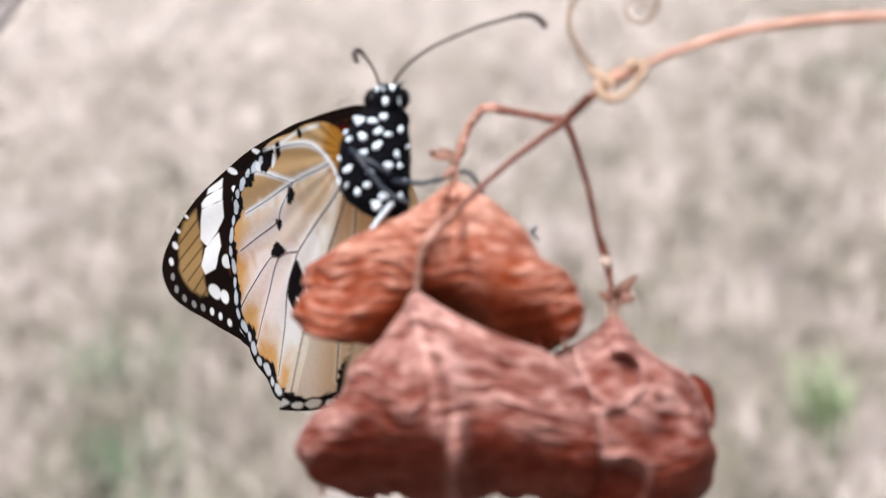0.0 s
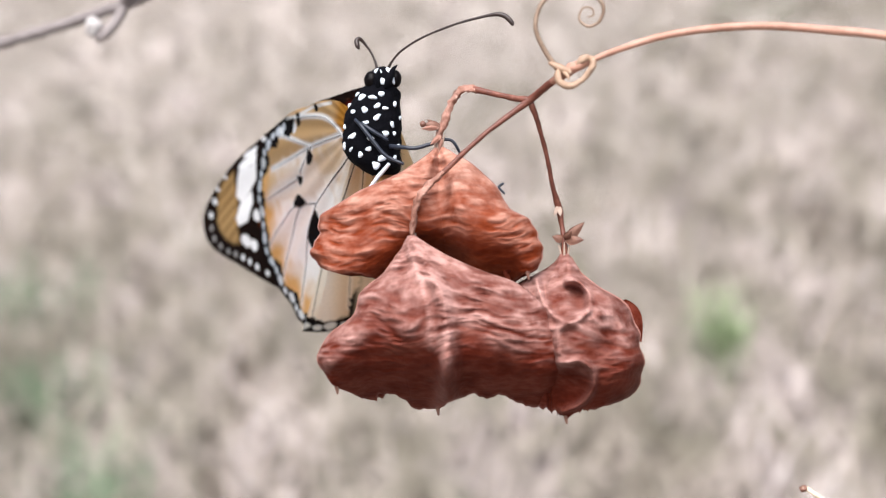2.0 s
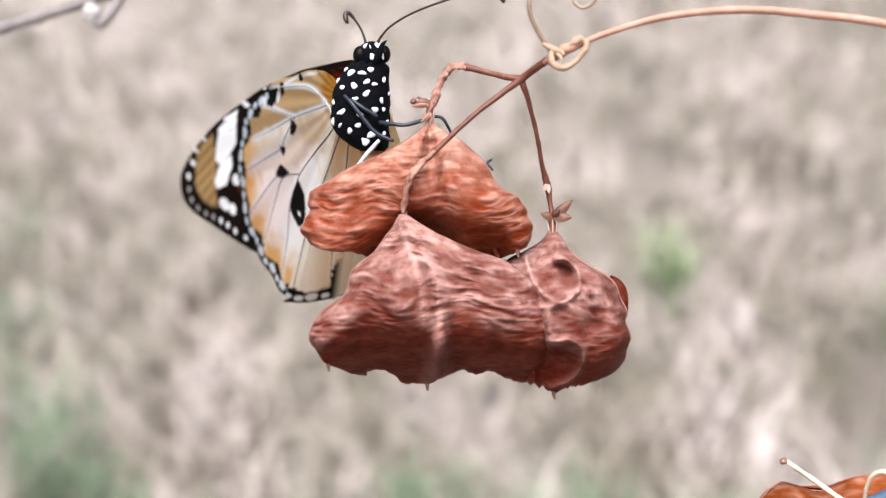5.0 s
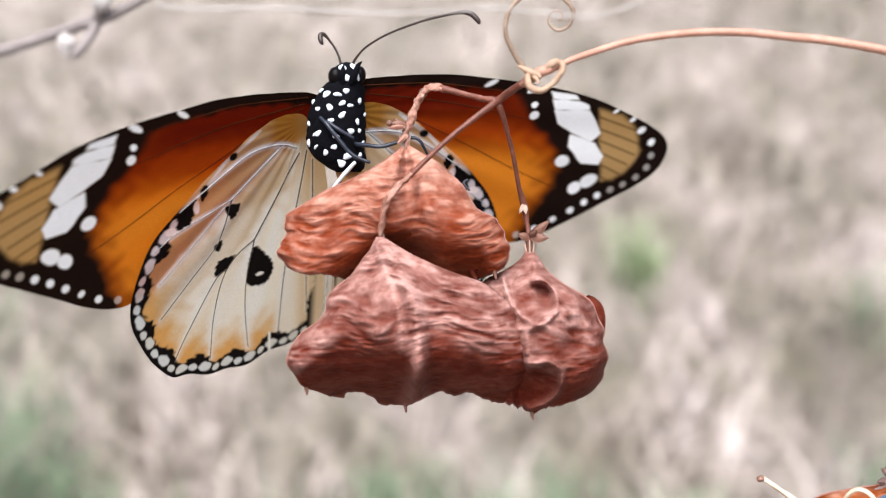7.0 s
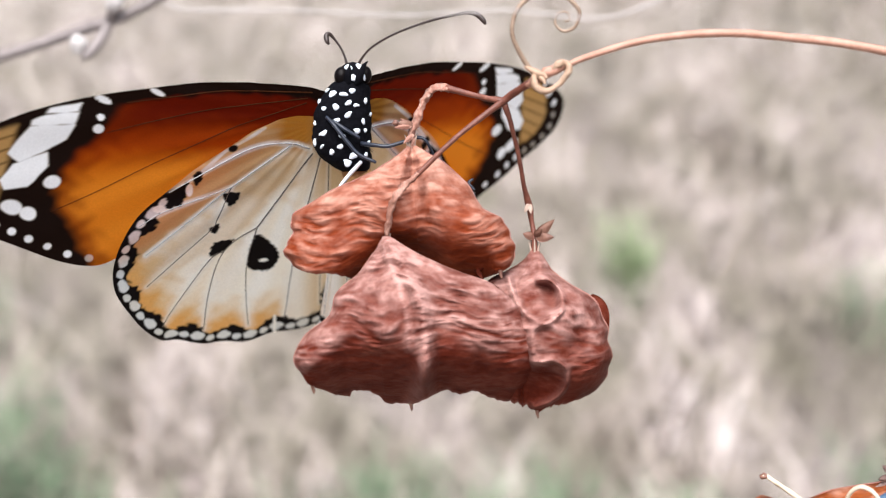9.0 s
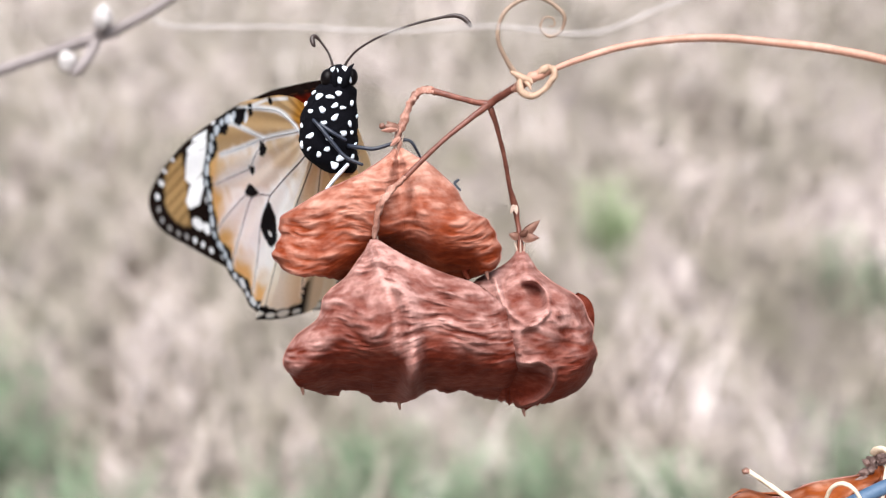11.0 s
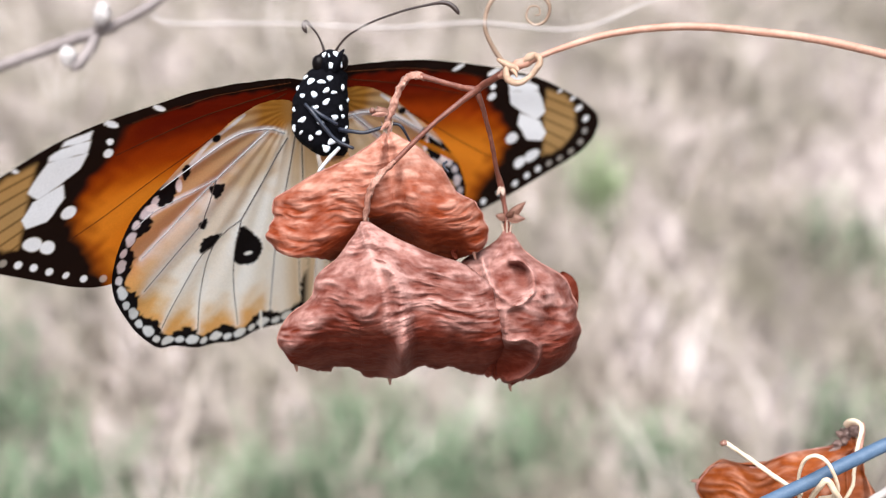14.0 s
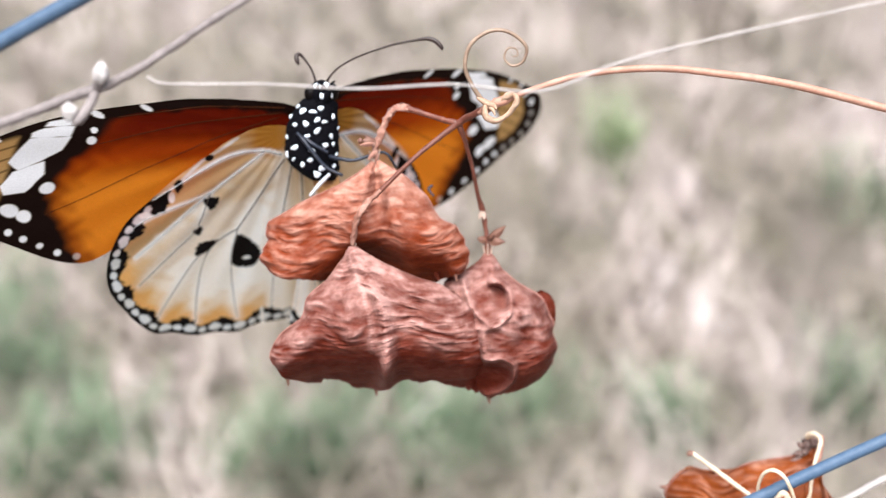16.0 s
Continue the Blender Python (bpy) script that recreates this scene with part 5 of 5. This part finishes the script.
# ---- what moves: the wings open and close on the butterfly's back ----
NEAR_FORE = [
    (0.00, pose(-0.00267, 0.00254, -0.00494, 10.2, -40.3, 4.6)),
    (1.50, pose(-0.00137, 0.00193, -0.00556, 5.7, -44.9, 5.6)),
    (3.50, pose(-0.00159, 0.00195, -0.00563, 5.0, -46.0, 4.1)),
    (4.20, pose(-0.00159, 0.00195, -0.00563, 5.0, -46.0, 4.1)),
    (5.50, pose(-0.00159, 0.00195, -0.00563, 5.0, -46.0, 4.1)),
    (5.70, pose(-0.00214, 0.00168, -0.00458, 10.1, -39.5, 2.1)),
    (5.90, pose(-0.00266, 0.00120, -0.00317, 15.6, -28.3, 1.6)),
    (6.10, pose(-0.00314, 0.00082, -0.00210, 18.9, -17.4, 2.8)),
    (6.30, pose(-0.00336, 0.00056, -0.00166, 21.0, -6.9, 5.3)),
    (6.50, pose(-0.00375, -0.00008, -0.00258, 20.5, 8.2, 6.9)),
    (6.75, pose(-0.00284, -0.00002, -0.00116, 29.5, 28.5, 10.2)),
    (7.00, pose(-0.00332, -0.00019, -0.00131, 34.4, 48.9, 14.0)),
    (7.50, pose(-0.00312, 0.00011, -0.00187, 37.0, 50.8, 16.0)),
    (8.00, pose(-0.00336, 0.00002, -0.00133, 38.3, 51.8, 16.6)),
    (8.50, pose(-0.00314, 0.00003, -0.00135, 35.9, 48.5, 13.5)),
    (8.75, pose(-0.00287, -0.00007, -0.00123, 28.8, 37.3, 6.1)),
    (9.00, pose(-0.00347, 0.00018, -0.00063, 31.0, 29.3, 1.8)),
    (9.20, pose(-0.00331, 0.00017, -0.00075, 28.9, 17.4, 0.3)),
    (9.40, pose(-0.00316, 0.00031, -0.00099, 26.3, 2.5, -1.4)),
    (9.60, pose(-0.00291, 0.00061, -0.00139, 22.5, -14.5, -2.4)),
    (9.80, pose(-0.00254, 0.00118, -0.00244, 17.6, -29.2, -1.2)),
    (10.00, pose(-0.00199, 0.00163, -0.00342, 10.7, -40.1, 1.8)),
    (10.20, pose(-0.00087, 0.00186, -0.00443, 6.6, -43.8, 5.2)),
    (10.40, pose(-0.00026, 0.00193, -0.00514, 4.9, -44.8, 7.1)),
    (11.50, pose(-0.00026, 0.00193, -0.00514, 4.9, -44.8, 7.1)),
    (12.50, pose(-0.00139, 0.00146, -0.00433, 4.7, -45.1, 6.0)),
    (12.70, pose(-0.00157, 0.00131, -0.00421, 6.5, -43.2, 4.4)),
    (13.00, pose(-0.00253, 0.00070, -0.00290, 15.4, -36.3, -0.7)),
    (13.30, pose(-0.00344, 0.00017, -0.00364, 10.7, -31.0, 2.3)),
    (13.50, pose(-0.00338, 0.00010, -0.00183, 17.6, -13.0, 5.6)),
    (13.70, pose(-0.00361, -0.00017, -0.00175, 17.6, -0.3, 9.2)),
    (14.00, pose(-0.00338, -0.00011, -0.00099, 34.7, 41.3, 12.4)),
    (14.50, pose(-0.00362, 0.00003, -0.00215, 36.4, 57.3, 14.7)),
    (15.00, pose(-0.00430, 0.00029, -0.00307, 42.6, 63.5, 18.6)),
    (15.50, pose(-0.00386, 0.00025, -0.00284, 35.9, 58.8, 12.5)),
    (16.00, pose(-0.00364, 0.00007, -0.00137, 26.0, 33.4, -2.1)),
]
NEAR_HIND = [
    (0.00, pose(-0.00257, -0.00008, 0.00000, 33.4, -39.6, -36.6)),
    (1.50, pose(-0.00202, -0.00072, -0.00068, 38.9, -41.3, -40.1)),
    (3.50, pose(-0.00225, -0.00015, -0.00082, 37.1, -43.8, -39.6)),
    (4.20, pose(-0.00225, -0.00015, -0.00082, 37.1, -43.8, -39.6)),
    (5.50, pose(-0.00225, -0.00015, -0.00082, 37.1, -43.8, -39.6)),
    (5.70, pose(-0.00227, -0.00009, -0.00080, 32.4, -35.7, -31.3)),
    (5.90, pose(-0.00232, 0.00002, -0.00078, 28.3, -22.2, -21.0)),
    (6.10, pose(-0.00191, -0.00035, -0.00052, 28.7, -9.8, -13.0)),
    (6.30, pose(-0.00151, -0.00072, -0.00024, 31.5, 1.9, -5.7)),
    (6.50, pose(-0.00211, -0.00027, -0.00060, 34.8, 17.0, 4.2)),
    (6.75, pose(-0.00294, 0.00030, -0.00065, 34.7, 30.8, 13.2)),
    (7.00, pose(-0.00345, 0.00029, -0.00059, 42.4, 42.5, 25.2)),
    (7.50, pose(-0.00294, 0.00011, -0.00058, 43.0, 43.4, 24.6)),
    (8.00, pose(-0.00326, -0.00009, -0.00054, 43.2, 44.5, 25.0)),
    (8.50, pose(-0.00307, 0.00004, -0.00050, 41.7, 42.0, 22.1)),
    (8.75, pose(-0.00290, 0.00019, -0.00060, 38.4, 34.3, 16.4)),
    (9.00, pose(-0.00223, -0.00023, -0.00066, 39.7, 25.4, 11.5)),
    (9.20, pose(-0.00229, -0.00018, -0.00069, 34.8, 17.2, 4.4)),
    (9.40, pose(-0.00229, -0.00020, -0.00074, 31.0, 5.8, -3.9)),
    (9.60, pose(-0.00220, -0.00033, -0.00078, 29.0, -8.1, -12.9)),
    (9.80, pose(-0.00199, -0.00059, -0.00081, 30.3, -22.2, -22.4)),
    (10.00, pose(-0.00183, -0.00080, -0.00084, 33.4, -33.2, -31.1)),
    (10.20, pose(-0.00172, -0.00094, -0.00085, 36.6, -39.8, -37.5)),
    (10.40, pose(-0.00168, -0.00099, -0.00086, 38.3, -42.3, -40.4)),
    (11.50, pose(-0.00168, -0.00099, -0.00086, 38.3, -42.3, -40.4)),
    (12.50, pose(-0.00198, -0.00068, -0.00063, 35.2, -41.9, -36.8)),
    (12.70, pose(-0.00198, -0.00066, -0.00065, 33.3, -40.1, -34.3)),
    (13.00, pose(-0.00149, -0.00195, -0.00026, 32.2, -31.2, -29.6)),
    (13.30, pose(-0.00131, -0.00200, -0.00060, 28.2, -23.1, -21.8)),
    (13.50, pose(-0.00132, -0.00097, -0.00042, 27.5, -3.0, -9.2)),
    (13.70, pose(-0.00175, -0.00053, -0.00057, 28.1, 10.9, -1.0)),
    (14.00, pose(-0.00305, 0.00010, -0.00058, 33.4, 36.0, 16.8)),
    (14.50, pose(-0.00325, 0.00018, -0.00061, 42.7, 44.7, 28.4)),
    (15.00, pose(-0.00302, 0.00021, -0.00056, 45.0, 46.7, 29.4)),
    (15.50, pose(-0.00289, 0.00017, -0.00049, 41.9, 44.6, 24.9)),
    (16.00, pose(-0.00247, 0.00029, -0.00039, 33.6, 23.4, 11.1)),
]
FAR_FORE = [
    (0.00, pose(-0.00139, 0.00190, -0.00389, 174.0, 46.4, -177.8)),
    (1.50, pose(-0.00026, 0.00186, -0.00414, 175.4, 50.7, -175.1)),
    (3.50, pose(-0.00045, 0.00180, -0.00417, 176.1, 51.8, -176.6)),
    (4.20, pose(-0.00045, 0.00180, -0.00417, 176.1, 51.8, -176.6)),
    (5.50, pose(-0.00045, 0.00180, -0.00417, 176.1, 51.8, -176.6)),
    (5.70, pose(-0.00026, 0.00172, -0.00357, 173.5, 59.8, 176.6)),
    (5.90, pose(0.00005, 0.00160, -0.00262, 161.3, 71.8, 158.2)),
    (6.10, pose(0.00038, 0.00147, -0.00158, 110.3, 79.4, 100.6)),
    (6.30, pose(0.00069, 0.00134, -0.00059, 59.9, 72.4, 43.9)),
    (6.50, pose(0.00093, 0.00124, 0.00014, 48.5, 63.4, 27.6)),
    (6.75, pose(0.00037, 0.00100, 0.00023, 33.2, 43.9, 12.1)),
    (7.00, pose(-0.00019, 0.00076, 0.00033, 27.0, 23.3, 5.5)),
    (7.50, pose(0.00058, 0.00004, 0.00015, 25.6, 23.6, 7.3)),
    (8.00, pose(0.00013, 0.00047, 0.00025, 26.7, 21.4, 5.0)),
    (8.50, pose(0.00022, 0.00058, 0.00024, 27.5, 25.8, 7.0)),
    (8.75, pose(0.00035, 0.00065, 0.00029, 32.3, 36.4, 12.6)),
    (9.00, pose(0.00048, 0.00073, 0.00034, 39.4, 46.4, 20.5)),
    (9.20, pose(0.00048, 0.00087, -0.00021, 41.9, 56.4, 26.7)),
    (9.40, pose(0.00048, 0.00105, -0.00094, 51.1, 68.9, 40.6)),
    (9.60, pose(0.00048, 0.00126, -0.00179, 96.1, 79.4, 91.0)),
    (9.80, pose(0.00048, 0.00147, -0.00264, 159.9, 73.0, 160.0)),
    (10.00, pose(0.00048, 0.00164, -0.00333, 173.9, 61.8, 178.3)),
    (10.20, pose(0.00048, 0.00175, -0.00375, 177.3, 54.2, -175.5)),
    (10.40, pose(0.00048, 0.00179, -0.00392, 178.1, 51.2, -173.5)),
    (11.50, pose(0.00048, 0.00179, -0.00392, 178.1, 51.2, -173.5)),
    (12.50, pose(-0.00027, 0.00130, -0.00358, 176.8, 50.1, -174.7)),
    (12.70, pose(-0.00026, 0.00128, -0.00346, 176.5, 52.9, -175.9)),
    (13.00, pose(-0.00023, 0.00125, -0.00326, 175.6, 57.6, -178.3)),
    (13.25, pose(-0.00017, 0.00119, -0.00278, 170.8, 68.6, 173.4)),
    (13.50, pose(-0.00011, 0.00112, -0.00231, 153.2, 78.9, 152.5)),
    (13.75, pose(0.00007, 0.00092, -0.00096, 31.4, 65.4, 21.2)),
    (14.00, pose(0.00025, 0.00073, 0.00038, 27.3, 33.7, 6.3)),
    (14.50, pose(-0.00010, 0.00073, 0.00030, 24.6, 14.0, 5.0)),
    (15.00, pose(0.00049, 0.00060, 0.00012, 21.0, 12.5, 2.9)),
    (15.50, pose(0.00052, 0.00098, 0.00019, 23.7, 17.0, 3.8)),
    (16.00, pose(0.00083, 0.00127, 0.00030, 31.1, 44.3, 15.3)),
]
FAR_HIND = [
    (0.00, pose(0.00124, 0.00055, -0.00324, 146.6, 39.6, 143.4)),
    (1.50, pose(0.00200, 0.00003, -0.00363, 141.1, 41.3, 139.9)),
    (3.50, pose(0.00183, 0.00042, -0.00372, 142.9, 43.8, 140.4)),
    (4.20, pose(0.00183, 0.00042, -0.00372, 142.9, 43.8, 140.4)),
    (5.50, pose(0.00183, 0.00042, -0.00372, 142.9, 43.8, 140.4)),
    (5.70, pose(0.00172, 0.00051, -0.00324, 137.3, 50.2, 132.2)),
    (5.90, pose(0.00154, 0.00067, -0.00269, 123.2, 58.6, 114.3)),
    (6.10, pose(0.00134, 0.00083, -0.00218, 98.7, 63.6, 85.8)),
    (6.30, pose(0.00115, 0.00099, -0.00159, 72.0, 62.0, 55.2)),
    (6.50, pose(0.00101, 0.00111, -0.00100, 56.7, 57.2, 37.1)),
    (6.75, pose(0.00022, 0.00109, -0.00053, 33.7, 44.5, 10.5)),
    (7.00, pose(-0.00057, 0.00108, -0.00005, 22.6, 27.5, -4.7)),
    (7.50, pose(0.00023, 0.00031, -0.00026, 21.5, 27.3, -2.1)),
    (8.00, pose(-0.00021, 0.00074, -0.00018, 23.2, 25.2, -3.8)),
    (8.50, pose(-0.00010, 0.00084, -0.00017, 23.3, 29.6, -2.0)),
    (8.75, pose(0.00009, 0.00088, -0.00006, 26.2, 40.7, 2.8)),
    (9.00, pose(0.00028, 0.00093, 0.00005, 31.3, 51.5, 9.6)),
    (9.20, pose(0.00055, 0.00076, -0.00054, 40.5, 58.9, 21.4)),
    (9.40, pose(0.00091, 0.00055, -0.00131, 61.1, 66.0, 45.3)),
    (9.60, pose(0.00133, 0.00030, -0.00201, 96.6, 67.3, 84.5)),
    (9.80, pose(0.00174, 0.00004, -0.00262, 123.9, 60.1, 115.7)),
    (10.00, pose(0.00208, -0.00016, -0.00315, 135.7, 51.2, 130.7)),
    (10.20, pose(0.00229, -0.00029, -0.00360, 140.3, 44.9, 137.3)),
    (10.40, pose(0.00237, -0.00034, -0.00378, 141.7, 42.3, 139.6)),
    (11.50, pose(0.00237, -0.00034, -0.00378, 141.7, 42.3, 139.6)),
    (12.50, pose(0.00196, -0.00001, -0.00370, 144.8, 41.9, 143.2)),
    (12.70, pose(0.00191, 0.00002, -0.00357, 143.5, 44.3, 141.1)),
    (13.00, pose(0.00181, 0.00006, -0.00335, 140.9, 48.3, 137.4)),
    (13.25, pose(0.00158, 0.00017, -0.00312, 131.8, 57.2, 125.5)),
    (13.50, pose(0.00135, 0.00028, -0.00293, 116.0, 64.4, 107.2)),
    (13.75, pose(0.00070, 0.00059, -0.00157, 47.5, 61.8, 31.5)),
    (14.00, pose(0.00006, 0.00091, -0.00010, 23.5, 36.2, -0.2)),
    (14.50, pose(-0.00070, 0.00123, -0.00003, 20.4, 19.7, -9.3)),
    (15.00, pose(-0.00017, 0.00120, -0.00021, 16.7, 18.0, -13.4)),
    (15.50, pose(-0.00006, 0.00150, -0.00011, 18.6, 22.5, -11.2)),
    (16.00, pose(0.00049, 0.00165, 0.00018, 18.0, 49.9, -2.5)),
]


def folded(degrees, side):
    """The inner lobe of a hindwing bent along its fold line; side -1 for the far wing."""
    hinge = Vector((side * FOLD[0][0], FOLD[0][1], 0)) * MM
    line = Vector((side * (FOLD[1][0] - FOLD[0][0]), FOLD[1][1] - FOLD[0][1], 0))
    turn = Matrix.Rotation(radians(degrees), 4, line) @ Matrix.Rotation(radians(0.04 * degrees * side), 4, "Z")
    return Matrix.Translation(hinge) @ turn @ Matrix.Translation(-hinge)


LOBE = [(0.0, -78), (5.5, -78), (6.0, -45), (6.5, 0), (7.5, 0), (9.2, 0), (9.8, -40), (10.4, -78), (12.7, -78), (13.1, -50), (13.5, -15), (14.0, 0), (16.0, 0)]


def motions():
    walk(near_lobe, [(t, folded(d, 1)) for t, d in LOBE])
    walk(far_lobe, [(0.0, folded(-78, -1)), (16.0, folded(-78, -1))])
    walk(near_fore, NEAR_FORE)
    walk(near_hind, NEAR_HIND)
    walk(far_fore, FAR_FORE)
    walk(far_hind, FAR_HIND)


motions()
